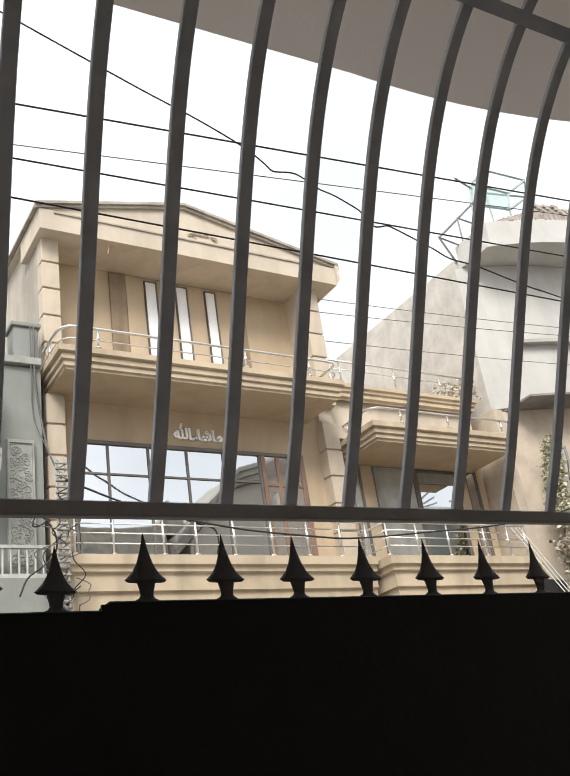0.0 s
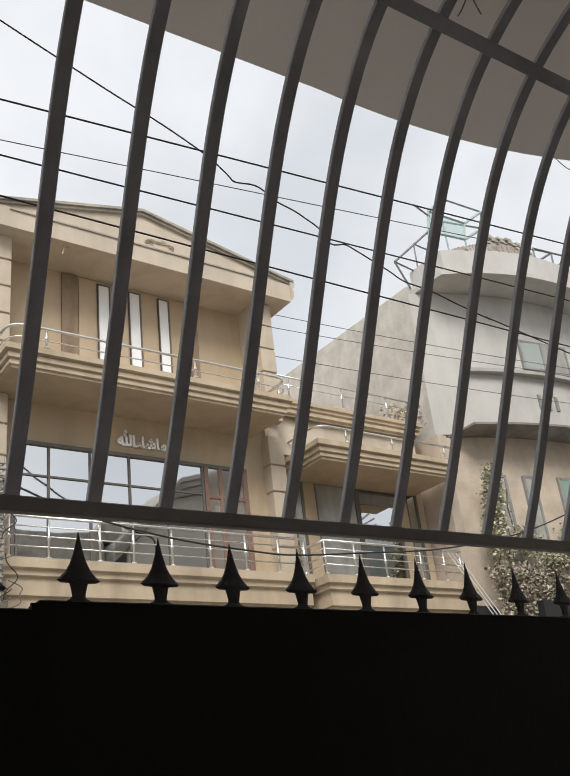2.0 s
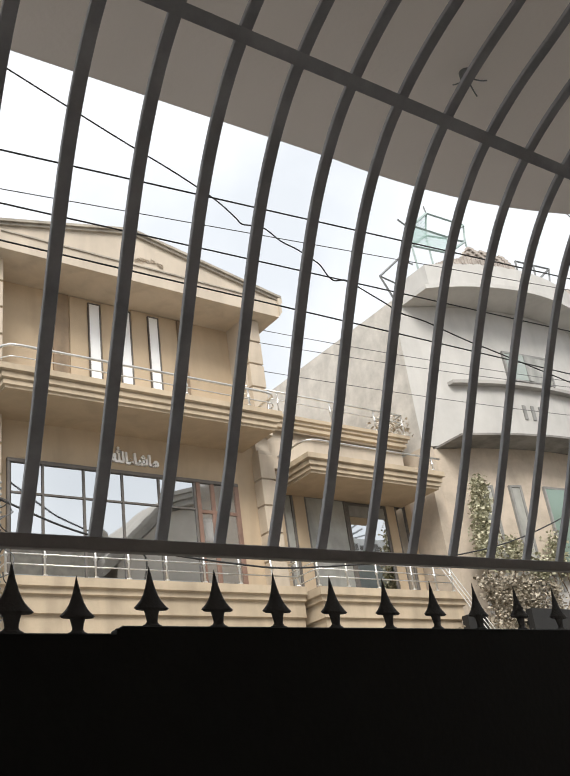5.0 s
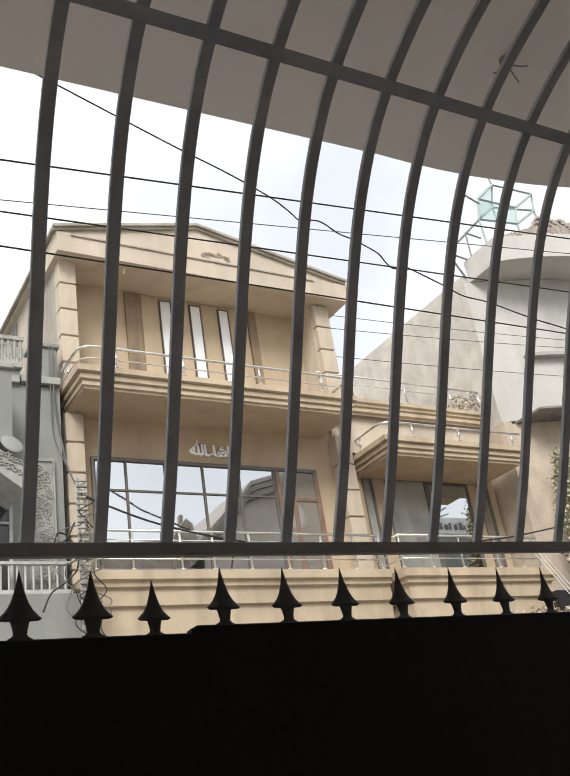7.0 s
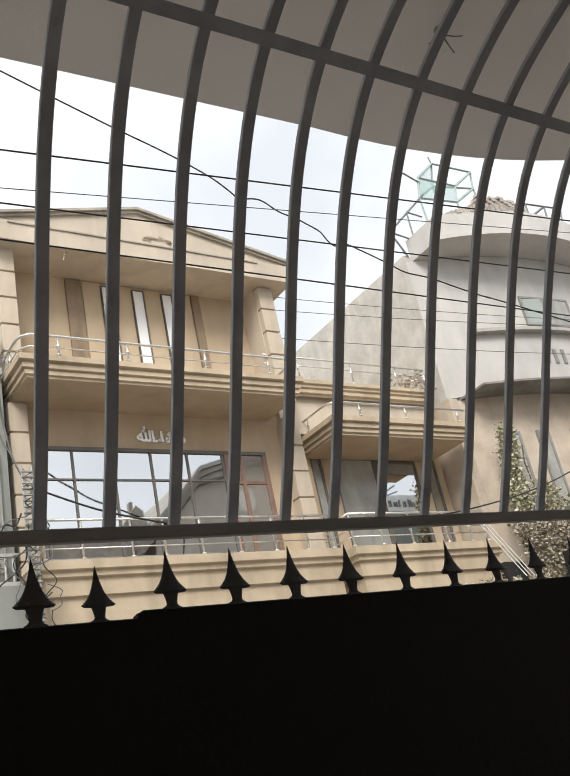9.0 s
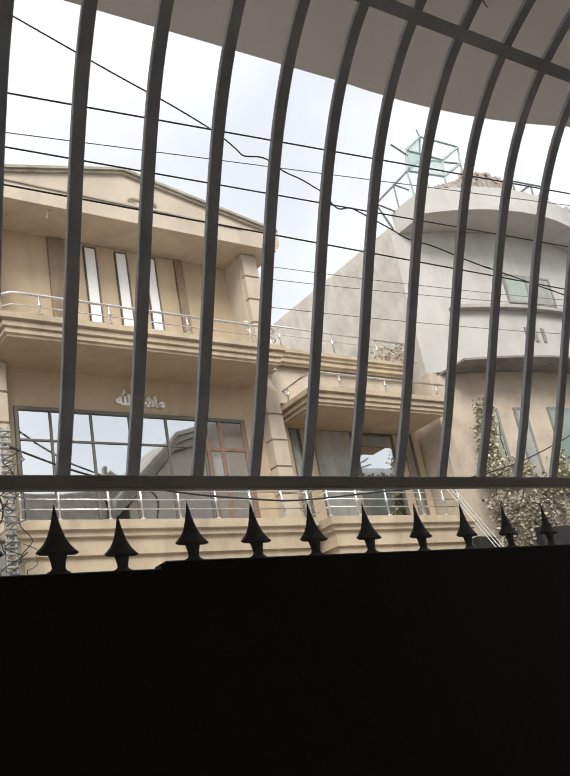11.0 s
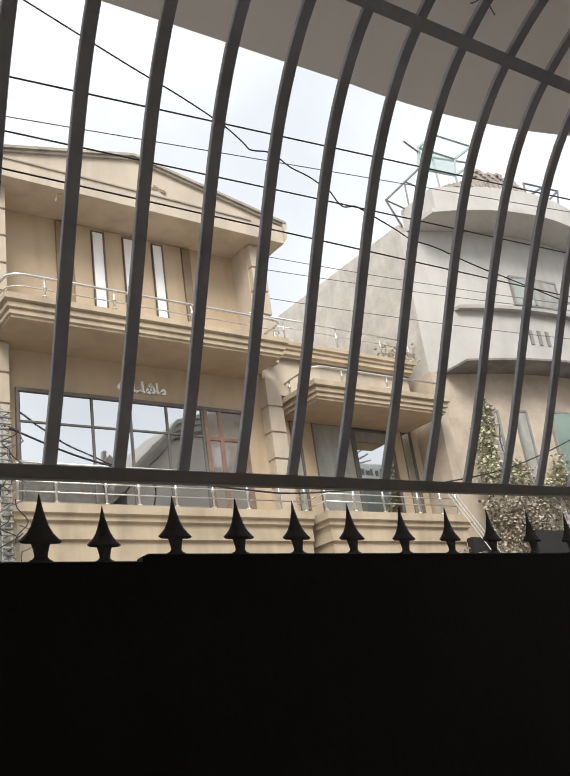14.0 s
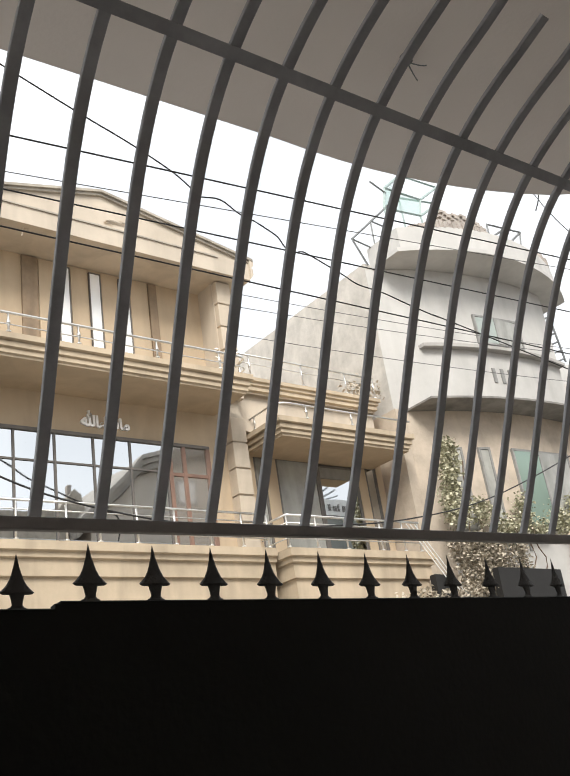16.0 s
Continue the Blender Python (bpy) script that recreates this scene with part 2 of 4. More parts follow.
def moulding(bm, path, profile):
    """A profile of (inset, height) pairs swept along a plan path, mitred; the inside is on the left of the path."""
    pts = [Vector((p[0], p[1])) for p in path]
    rows = []
    for i, p in enumerate(pts):
        ds = []
        if i > 0:
            ds.append((p - pts[i - 1]).normalized())
        if i < len(pts) - 1:
            ds.append((pts[i + 1] - p).normalized())
        ns = [Vector((-d.y, d.x)) for d in ds]
        m = sum(ns, Vector((0, 0)))
        m = m / max(m.dot(ns[0]), 0.2)
        rows.append([bm.verts.new((p.x + m.x * o, p.y + m.y * o, z)) for o, z in profile])
    for a, b in zip(rows, rows[1:]):
        for k in range(len(profile) - 1):
            bm.faces.new((a[k], b[k], b[k + 1], a[k + 1]))
    return bm


def arc(cx, cy, r, x0, x1, n):
    """Plan points of a bowed front, the near side of a circle."""
    out = []
    for i in range(n + 1):
        x = x0 + (x1 - x0) * i / n
        out.append((x, cy - math.sqrt(max(r * r - (x - cx) ** 2, 0))))
    return out


# ---- own side: porch with ceiling, walls and floor ----
def porch_edge():
    pts = []
    x = -4.0
    while x < 2.1:
        pts.append((x, -0.023 - 0.055 * (x - 1.1) if x < 1.1 else -0.023 - 0.17 * (x - 1.1) ** 2 - 0.05 * (x - 1.1) ** 3))
        x += 0.1 if x > 0.9 else 0.5
    for i in range(1, 13):
        a = math.radians(62 - i * 5)
        pts.append((2.1 + 0.9 * (math.cos(a) - math.cos(math.radians(62))) * 0.9, -0.25 - 1.1 * (math.sin(math.radians(62)) - math.sin(a))))
    return pts


bm = bmesh.new()
edge = porch_edge()
prism(bm, edge + [(edge[-1][0], -5.0), (-4.0, -5.0)], "z", 3.0, 3.16)
tagged(part("ceiling", bm, SOFFIT), "pale painted concrete porch ceiling with a rounded edge", "ceiling", kind="structure")
# floor and walls are unseen, added to shade the gate and bounce light
tagged(part("floor", boxes((-4.0, 3.4, -5.0, -0.1, -0.12, 0.0)), FLOOR), "unseen pale porch floor that bounces light", "floor", kind="structure")
tagged(part("added_wall_south", boxes((-4.2, 3.6, -5.2, -5.0, 0.0, 3.0)), PORCH), "unseen back wall added to enclose the porch light", "wall", kind="structure")
# side walls leave gaps that let extra daylight reach the bars
tagged(part("added_wall_west", boxes((-4.2, -4.0, -5.0, 0.1, 0.0, 0.9), (-4.2, -4.0, -5.0, -4.4, 0.9, 3.0), (-4.2, -4.0, -0.3, 0.1, 0.9, 3.0)), PORCH), "unseen side wall added, partly open to light the porch", "wall", kind="structure")
tagged(part("added_wall_east", boxes((3.4, 3.6, -5.0, -1.2, 0.0, 3.0)), PORCH), "unseen side wall added, partly open to light the porch", "wall", kind="structure")
tagged(part("gate_pier_west", boxes((-3.99, -2.2, -0.12, 0.1, 0.0, 2.99)), PORCH), "painted gate pier", "pier", kind="structure")
tagged(part("gate_pier_east", boxes((3.0, 3.39, -0.6, 0.1, 0.0, 2.2)), PORCH), "painted gate pier", "pier", kind="structure")
# storey added out of view to close the place above the ceiling
tagged(part("added_storey", boxes((-4.0, 2.6, -5.0, -1.4, 3.165, 6.4)), FARWALL), "plain plastered storey added unseen above the porch", "wall", kind="structure")
# street ground is unseen; its paleness is chosen to brighten the ceiling
tagged(part("ground", boxes((-400, 400, -0.09, 400, -0.4, -0.15), (-400, 400, -400, -5.21, -0.4, -0.15), (-400, -4.21, -5.2, -0.1, -0.4, -0.15), (3.61, 400, -5.2, -0.1, -0.4, -0.15)), GROUND), "unseen street ground, pale to bounce light upwards", "ground", kind="structure")

# ceiling fixture: a hook ring with loose wires
fixture = thing("ceiling_hook", (1.198, -0.39, 3.0), "dark ceiling hook plate with loose wire ends under the porch ceiling", "hook")
bm = bmesh.new()
tube(bm, [(1.198, -0.39, 2.985), (1.198, -0.39, 3.0)], 0.014, 14)
part("plate", bm, IRON, fixture)
for k in range(5):
    a = k * 1.25 + 0.3
    bm = bmesh.new()
    tube(bm, [(1.198 + s * math.cos(a), -0.39 + s * math.sin(a), 2.985 - 0.03 * math.sin(s * 34)) for s in (0.0, 0.012, 0.024, 0.034, 0.04)], 0.0016, 5)
    part("wire", bm, IRON, fixture)

# ---- bent security grille over the gate ----
GRILLE = [(-0.018, 1.985), (-0.08, 2.085), (-0.14, 2.191), (-0.20, 2.300), (-0.26, 2.406), (-0.32, 2.500), (-0.38, 2.575), (-0.44, 2.632), (-0.50, 2.673), (-0.56, 2.704), (-0.62, 2.728), (-0.68, 2.748), (-0.745, 2.772)]
LEAN = -0.09


def grille_bar_mesh():
    """A square steel pipe, straight and leaning, then bent inwards to the ceiling."""
    bm = bmesh.new()
    rings = []
    w, h, c = 0.0104, 0.0045, 0.0012
    line = smooth_path([(0, y, z) for y, z in GRILLE], 3)
    for i, (_, y, z) in enumerate(line):
        d = (line[min(i + 1, len(line) - 1)] - line[max(i - 1, 0)]).normalized()
        nrm = Vector((1, 0, 0)).cross(d)
        sec = [(-w, -h + c), (-w + c, -h), (w - c, -h), (w, -h + c), (w, h - c), (w - c, h), (-w + c, h), (-w, h - c)]
        rings.append([bm.verts.new(Vector((LEAN * (z - 1.99), y, z)) + Vector((1, 0, 0)) * u + nrm * v) for u, v in sec])
    for s, t in zip(rings, rings[1:]):
        for k in range(8):
            bm.faces.new((s[k], s[(k + 1) % 8], t[(k + 1) % 8], t[k]))
    bm.faces.new(rings[0])
    bm.faces.new(rings[-1][::-1])
    return mesh_of("bar", bm, BARPAINT_HAZED)


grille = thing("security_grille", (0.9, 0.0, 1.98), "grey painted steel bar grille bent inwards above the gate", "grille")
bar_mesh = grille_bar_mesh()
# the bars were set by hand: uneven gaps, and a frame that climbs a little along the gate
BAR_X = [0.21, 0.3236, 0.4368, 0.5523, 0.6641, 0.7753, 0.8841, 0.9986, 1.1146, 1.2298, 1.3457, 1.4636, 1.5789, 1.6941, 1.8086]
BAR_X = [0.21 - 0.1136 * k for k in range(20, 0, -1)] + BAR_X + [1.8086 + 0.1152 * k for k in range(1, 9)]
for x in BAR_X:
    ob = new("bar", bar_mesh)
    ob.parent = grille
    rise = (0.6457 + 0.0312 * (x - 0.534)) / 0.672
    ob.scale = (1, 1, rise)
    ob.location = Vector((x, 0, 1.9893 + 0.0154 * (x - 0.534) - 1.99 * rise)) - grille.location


def climbing(bm, slope):
    """Tilt a rail so that it rises along the gate."""
    for v in bm.verts:
        v.co.z += slope * (v.co.x - 0.534)
    return bm


part("bottom_rail", climbing(boxes((-2.18, 3.0, -0.027, -0.011, 1.967, 1.989), bevel=0.002), 0.0154), RAILPAINT, grille, "dark brown bottom rail")
bm = bmesh.new()
prism(bm, [(-0.5005, 2.646), (-0.483, 2.632), (-0.488, 2.625), (-0.5055, 2.639)], "x", -2.18, 2.85)
part("cross_rail", climbing(bm, 0.0466), BARPAINT_HAZED, grille)


# ---- gate with spear heads ----
def spear_mesh():
    """A cast spear head: foot, neck, flared skirt and a hollow-sided point, thinner from front to back."""
    prof = [(0.0215, 0.0), (0.0215, 0.002), (0.0185, 0.0035), (0.0165, 0.007), (0.0125, 0.0085), (0.0096, 0.012), (0.0105, 0.018), (0.0125, 0.026), (0.0148, 0.0335), (0.019, 0.0315), (0.027, 0.0305), (0.0312, 0.0335), (0.0255, 0.0385), (0.0185, 0.046), (0.0130, 0.0555), (0.0088, 0.067), (0.0053, 0.079), (0.0026, 0.091), (0.0005, 0.101)]
    bm = bmesh.new()
    n = 12
    rings = []
    for r, z in prof:
        rings.append([bm.verts.new((r * math.cos(2 * math.pi * k / n), 0.2 * r * math.sin(2 * math.pi * k / n), z)) for k in range(n)])
    for s, t in zip(rings, rings[1:]):
        for k in range(n):
            bm.faces.new((s[k], s[(k + 1) % n], t[(k + 1) % n], t[k]))
    bm.faces.new(rings[0])
    bm.faces.new(rings[-1][::-1])
    return mesh_of("spear_head", bm, SPIKE)


spear = spear_mesh()


def gate_leaf(x0, x1, y, top, xs, label):
    g = thing("gate_leaf", (x0, y, 0.0), label, "gate", "gate leaves")
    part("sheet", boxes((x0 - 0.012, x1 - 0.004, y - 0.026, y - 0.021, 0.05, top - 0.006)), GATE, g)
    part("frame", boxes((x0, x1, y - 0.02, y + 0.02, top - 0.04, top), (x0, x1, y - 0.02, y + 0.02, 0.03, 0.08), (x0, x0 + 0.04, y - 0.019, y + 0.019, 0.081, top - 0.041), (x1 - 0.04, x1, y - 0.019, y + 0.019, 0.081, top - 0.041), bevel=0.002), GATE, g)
    x = x0 + 0.35
    while x < x1 - 0.1:
        part("stiffener", boxes((x, x + 0.03, y - 0.0205, y + 0.015, 0.09, top - 0.045)), GATE, g)
        x += 0.42
    for sx, tall in xs:
        ob = new("spear_head", spear)
        ob.parent = g
        ob.scale = (tall, 1, tall)
        ob.location = Vector((sx, y, top - 0.0015)) - g.location
    return g


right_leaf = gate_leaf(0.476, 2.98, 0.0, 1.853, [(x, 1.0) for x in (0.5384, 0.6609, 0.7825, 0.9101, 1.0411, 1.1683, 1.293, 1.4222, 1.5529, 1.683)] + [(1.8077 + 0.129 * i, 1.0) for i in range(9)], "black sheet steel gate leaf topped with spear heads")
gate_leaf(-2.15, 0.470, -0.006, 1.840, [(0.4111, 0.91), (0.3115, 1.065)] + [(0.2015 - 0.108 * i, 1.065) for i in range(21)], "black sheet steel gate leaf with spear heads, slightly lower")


# ---- beige house across the street ----
house = thing("house", (6.2, 10.5, -0.15), "beige stucco two-storey house with stepped balconies and a low gable", "house")
part("side_wall", boxes((3.72, 3.95, 10.62, 16.0, -0.1, 10.60)), SIDEWALL, house)
# dark block whose colour gives the shade inside a vent hole
part("vent_shade_block", boxes((3.70, 3.74, 13.05, 13.35, 10.0, 10.5)), FRAME, house)
part("rear_wall", boxes((3.72, 12.75, 16.0, 16.2, -0.1, 10.3)), STUCCO, house)
part("upper_wall", boxes((3.95, 8.95, 11.1, 11.3, 7.3, 10.34)), STUCCO, house)
for row in ((3.95, 8.62, 10.72, 10.9, 6.86, 7.6), (3.95, 4.14, 10.72, 10.9, 4.0, 6.86), (8.18, 8.62, 10.72, 10.9, 4.0, 6.86)):
    part("lower_wall", boxes(row), STUCCO, house)
part("ground_wall", boxes((3.72, 8.62, 10.74, 10.9, -0.1, 4.0)), STUCCO, house)
part("right_return_wall", boxes((8.62, 8.9, 10.62, 16.0, -0.1, 10.34)), STUCCO_LIGHT, house)

# gable band, tympanum and raking cornice
bm = bmesh.new()
prism(bm, [(3.62, 10.225), (9.27, 10.225), (9.27, 10.60), (3.62, 10.60)], "y", 10.22, 11.3)
part("eaves_band", bm, STUCCO_LIGHT, house)
part("band_fillet", boxes((3.85, 8.55, 10.195, 10.22, 10.545, 10.572)), ROOFTOP, house)
bm = bmesh.new()
prism(bm, [(3.62, 10.60), (9.27, 10.60), (9.27, 10.64), (6.18, 11.25), (3.62, 10.64)], "y", 10.25, 15.9)
part("tympanum", bm, STUCCO_LIGHT, house)
for a, b, nm in (((3.55, 10.64), (6.18, 11.26), "raking_cornice"), ((6.18, 11.26), (9.35, 10.64), "raking_cornice")):
    bm = bmesh.new()
    prism(bm, [a, b, (b[0], b[1] + 0.05), (a[0], a[1] + 0.05)], "y", 10.16, 16.0)
    prism(bm, [(a[0], a[1] - 0.05), (b[0], b[1] - 0.05), (b[0], b[1] - 0.003), (a[0], a[1] - 0.003)], "y", 10.20, 10.26)
    part(nm, bm, ROOFTOP, house)
bm = bmesh.new()
prism(bm, [(9.27, 10.245), (9.33, 10.33), (9.33, 10.46), (9.30, 10.48), (9.36, 10.55), (9.36, 10.65), (9.27, 10.65)], "y", 10.17, 11.2)
part("cornice_return", bm, STUCCO_LIGHT, house)
# leaf relief on the gable
bm = bmesh.new()
random.seed(5)
for k in range(15):
    a = math.pi * (k + 0.5) / 15
    s = 0.07 + 0.06 * random.random()
    cx, cz = 6.52 + 0.27 * math.cos(a) * (0.5 + 0.5 * random.random()), 10.67 + 0.13 * math.sin(a) * (0.4 + 0.6 * random.random())
    q = [bm.verts.new((cx + s * 0.5 * math.cos(a + t), 10.238 - d, cz + s * 0.28 * math.sin(a + t))) for t, d in ((0, 0), (1.2, 0.015), (3.14, 0), (4.6, 0.015))]
    bm.faces.new(q)
bmesh.ops.solidify(bm, geom=bm.faces[:], thickness=0.003)
part("relief_ornament", bm, STUCCO_LIGHT, house)


def pillar(x0, x1, y0, y1, z0, z1, step, first, ext):
    p = part("corner_pillar", boxes((x0, x1, y0, y1, z0, z1)), STUCCO_LIGHT, house)
    me = mesh_of("quoin_block", boxes((0, x1 - x0 + 0.05, 0, y1 - y0, 0, step - 0.032), bevel=0.008), QUOIN)
    z = first
    k = 0
    while z + step < z1 + 0.02:
        ob = new("quoin_block", me)
        ob.parent = p
        ob.location = (x0 - 0.025, y0 - 0.03, z)
        z += step
        k += 1


pillar(3.74, 3.97, 10.52, 10.75, 7.84, 10.28, 0.487, 7.86, 0)
pillar(3.74, 3.97, 10.52, 10.75, 3.9, 7.49, 0.487, 4.08, 0)
pillar(8.66, 8.93, 10.52, 11.1, 7.84, 10.28, 0.487, 7.80, 0)
pillar(8.60, 8.87, 10.52, 10.9, 3.9, 7.49, 0.487, 4.03, 0)

STEPS = [(0.12, 7.495), (0.12, 7.525), (0.085, 7.54), (0.085, 7.60), (0.095, 7.605), (0.095, 7.615), (0.05, 7.63), (0.05, 7.70), (0.065, 7.705), (0.065, 7.72), (0.0, 7.735), (0.0, 7.825), (0.06, 7.835), (1.2, 7.845)]


def stepped_slab(parent, path, profile, name="balcony_slab"):
    """A moulded slab edge swept round a plan path."""
    bm = bmesh.new()
    moulding(bm, path, profile)
    return part(name, bm, MOULD, parent)


# upper balcony
balcony = stepped_slab(house, [(3.64, 11.0), (3.64, 9.60), (8.53, 9.60), (8.53, 11.0)], STEPS)
part("balcony_soffit", boxes((3.762, 8.408, 9.722, 10.98, 7.492, 7.6)), STUCCO, house)
part("balcony_floor", boxes((3.8, 8.4, 9.75, 11.09, 7.70, 7.80)), MOULD, house)


def railing(path, z0, heights, posts, r=0.022, name="railing"):
    """Steel rails over a row of posts."""
    rail = part(name, tube(bmesh.new(), [(x, y, heights[0]) for x, y in path], r, 8), STEEL, house, "polished steel railing", True)
    for z in heights[1:]:
        part("lower_rail", tube(bmesh.new(), [(x, y, z) for x, y in path], r * 0.5, 6), STEEL, rail, "", True)
    for x, y in posts:
        bm = bmesh.new()
        tube(bm, [(x, y, z0), (x, y, heights[0] - 0.01)], r * 0.8, 8)
        tube(bm, [(x, y, z0), (x, y, z0 + 0.02)], r * 1.8, 10)
        tube(bm, [(x, y, (z0 + heights[0]) / 2 - 0.025), (x, y, (z0 + heights[0]) / 2 + 0.025)], r * 1.35, 8)
        part("post", bm, STEEL, rail, "", True)
    return rail


railing([(3.70, 10.5), (3.70, 9.85), (3.73, 9.74), (3.82, 9.66), (3.95, 9.64), (8.25, 9.64), (8.38, 9.66), (8.46, 9.74), (8.48, 9.85), (8.48, 10.5)], 7.84, [8.16, 7.97], [(4.24, 9.64), (5.33, 9.64), (6.68, 9.64), (7.88, 9.64), (3.70, 10.2), (8.48, 10.2), (8.48, 9.9)])


# upper floor: tall glazing strips between brown panels
def glazing(name, x0, x1, z0, z1, y, glass, frame_mat=FRAME, w=0.035, split=None):
    win = part(name, boxes((x0, x0 + w, y - 0.05, y, z0, z1), (x1 - w, x1, y - 0.05, y, z0, z1), (x0 + w, x1 - w, y - 0.05, y, z1 - w, z1), (x0 + w, x1 - w, y - 0.05, y, z0, z0 + w), bevel=0.004), frame_mat, house)
    part("pane", boxes((x0 + w - 0.002, x1 - w + 0.002, y - 0.028, y - 0.018, z0 + w - 0.002, z1 - w + 0.002)), glass, win)
    return win


for x0, x1 in ((5.70, 5.93), (6.29, 6.52), (6.87, 7.09)):
    glazing("window", x0, x1, 7.85, 10.15, 11.098, FROSTED, w=0.018)
for x0, x1 in ((5.05, 5.33), (7.49, 7.66)):
    part("timber_panel", boxes((x0, x1, 11.05, 11.098, 7.85, 10.2), bevel=0.006), BROWN, house)
for x0, x1 in ((5.36, 5.68), (5.95, 6.27), (6.54, 6.85), (7.11, 7.47)):
    part("panel", boxes((x0, x1, 11.075, 11.098, 7.85, 10.2), bevel=0.004), STUCCO, house)
bm = bmesh.new()
tube(bm, [(4.80, 10.34, 10.28), (4.79, 10.34, 10.16), (4.77, 10.34, 10.05)], 0.012, 6)
tube(bm, [(4.79, 10.34, 10.15), (4.86, 10.34, 10.2), (4.92, 10.34, 10.24)], 0.01, 6)
part("eaves_bracket", bm, QUOIN, house)

# lower floor: wide window with transom and a red-brown door at its end
wy = 10.72
win = part("wide_window", boxes((4.14, 8.18, wy - 0.06, wy, 6.80, 6.86), (4.14, 4.19, wy - 0.06, wy, 4.9, 6.80), bevel=0.004), FRAME, house, "wide dark-framed window with mirror glass")
mull = [4.19, 4.687, 5.34, 5.99, 6.64, 7.31]
for x in mull[1:]:
    part("mullion", boxes((x - 0.016, x + 0.016, wy - 0.05, wy, 4.9, 6.798)), FRAME, win)
part("transom", boxes((4.19, 7.285, wy - 0.045, wy - 0.004, 6.315, 6.345)), FRAME, win)
for a, b in zip(mull, mull[1:]):
    for z0, z1 in ((4.9, 6.31), (6.35, 6.80)):
        part("pane", boxes((a + 0.02, b - 0.02, wy - 0.025, wy - 0.012, z0, z1)), GLASS, win)
door = part("glazed_door", boxes((7.335, 7.41, wy - 0.06, wy, 4.5, 6.8), (8.10, 8.178, wy - 0.06, wy, 4.5, 6.8), (7.62, 7.69, wy - 0.055, wy, 4.5, 6.8), (7.41, 8.10, wy - 0.05, wy - 0.004, 6.27, 6.33), bevel=0.004), REDBROWN, house, "red-brown wooden door frame with dark glass")
for a, b in ((7.41, 7.62), (7.69, 8.10)):
    part("pane", boxes((a, b, wy - 0.03, wy - 0.015, 4.5, 6.27)), GLASS_DARK, door)
    part("pane", boxes((a, b, wy - 0.03, wy - 0.015, 6.33, 6.79)), GLASS_DARK, door)

# raised white lettering over the window
letters = bpy.data.curves.new("lettering", "FONT")
letters.body = "\ufdf2\ufe80\ufe8e\ufeb7\ufe8e\ufee3"
letters.size = 0.36
letters.extrude = 0.025
letters.offset = 0.015
tmp = new("lettering_text", letters)
bpy.context.view_layer.update()
lm = bpy.data.meshes.new_from_object(tmp.evaluated_get(bpy.context.evaluated_depsgraph_get()))
bpy.data.objects.remove(tmp)
if len(lm.vertices):
    xs = [v.co.x for v in lm.vertices]
    ys = [v.co.y for v in lm.vertices]
    sx, sy = 0.87 / (max(xs) - min(xs)), 0.29 / (max(ys) - min(ys))
    for v in lm.vertices:
        v.co = Vector((5.80 + (v.co.x - min(xs)) * sx, 10.70 - v.co.z, 6.975 + (v.co.y - min(ys)) * sy))
    lm.materials.clear()
    lm.materials.append(CHROME)
    lettering = new("lettering", lm)
    lettering.parent = house
    lettering.matrix_parent_inverse = Matrix.Translation(-house.location)
    tagged(lettering, label="raised white calligraphic lettering")

# lower balcony: parapet with ledge
LEDGE = [(0.15, 3.2), (0.15, 4.262), (0.10, 4.27), (0.10, 4.50), (0.05, 4.515), (0.05, 4.59), (0.0, 4.605), (0.0, 4.73), (0.06, 4.74), (0.5, 4.745)]
MAIN_LEDGE = [(o, z + 0.085 if z > 4 else z) for o, z in LEDGE]
LEDGE = [(o, z + 0.03 if z > 4 else z) for o, z in LEDGE]
stepped_slab(house, [(3.69, 10.7), (3.69, 9.70), (8.60, 9.70)], MAIN_LEDGE, "parapet")
part("parapet_base", boxes((3.83, 8.6, 9.86, 10.7, -0.1, 3.21)), STUCCO, house)
railing([(3.80, 10.4), (3.80, 9.76), (8.52, 9.76)], 4.825, [5.38, 5.25, 5.12, 4.98], [(3.80, 9.76), (4.33, 9.76), (5.05, 9.76), (5.55, 9.76), (6.15, 9.76), (6.78, 9.76), (7.4, 9.76), (8.0, 9.76), (8.5, 9.76)], 0.02)
stepped_slab(house, [(8.66, 10.7), (8.66, 9.44), (12.0, 9.44), (12.0, 10.7)], LEDGE, "wing_parapet")
part("wing_parapet_base", boxes((8.82, 11.84, 9.60, 10.7, -0.1, 3.21)), STUCCO, house)
railing([(8.70, 10.2), (8.70, 9.50), (11.75, 9.50)], 4.77, [5.31, 5.18, 5.06, 4.93], [(8.70, 9.5), (9.3, 9.5), (9.95, 9.5), (10.75, 9.5), (11.3, 9.5), (11.7, 9.5)], 0.02)

# wing: balcony, wall, windows, terrace
WSTEPS = [(0.12, 6.965), (0.12, 7.0), (0.085, 7.015), (0.085, 7.07), (0.095, 7.075), (0.095, 7.085), (0.05, 7.10), (0.05, 7.17), (0.065, 7.175), (0.065, 7.19), (0.0, 7.205), (0.0, 7.30), (0.06, 7.31), (1.0, 7.32)]
stepped_slab(house, [(9.22, 11.4), (9.22, 9.92), (12.62, 9.92), (12.62, 11.4)], WSTEPS, "wing_balcony_slab")
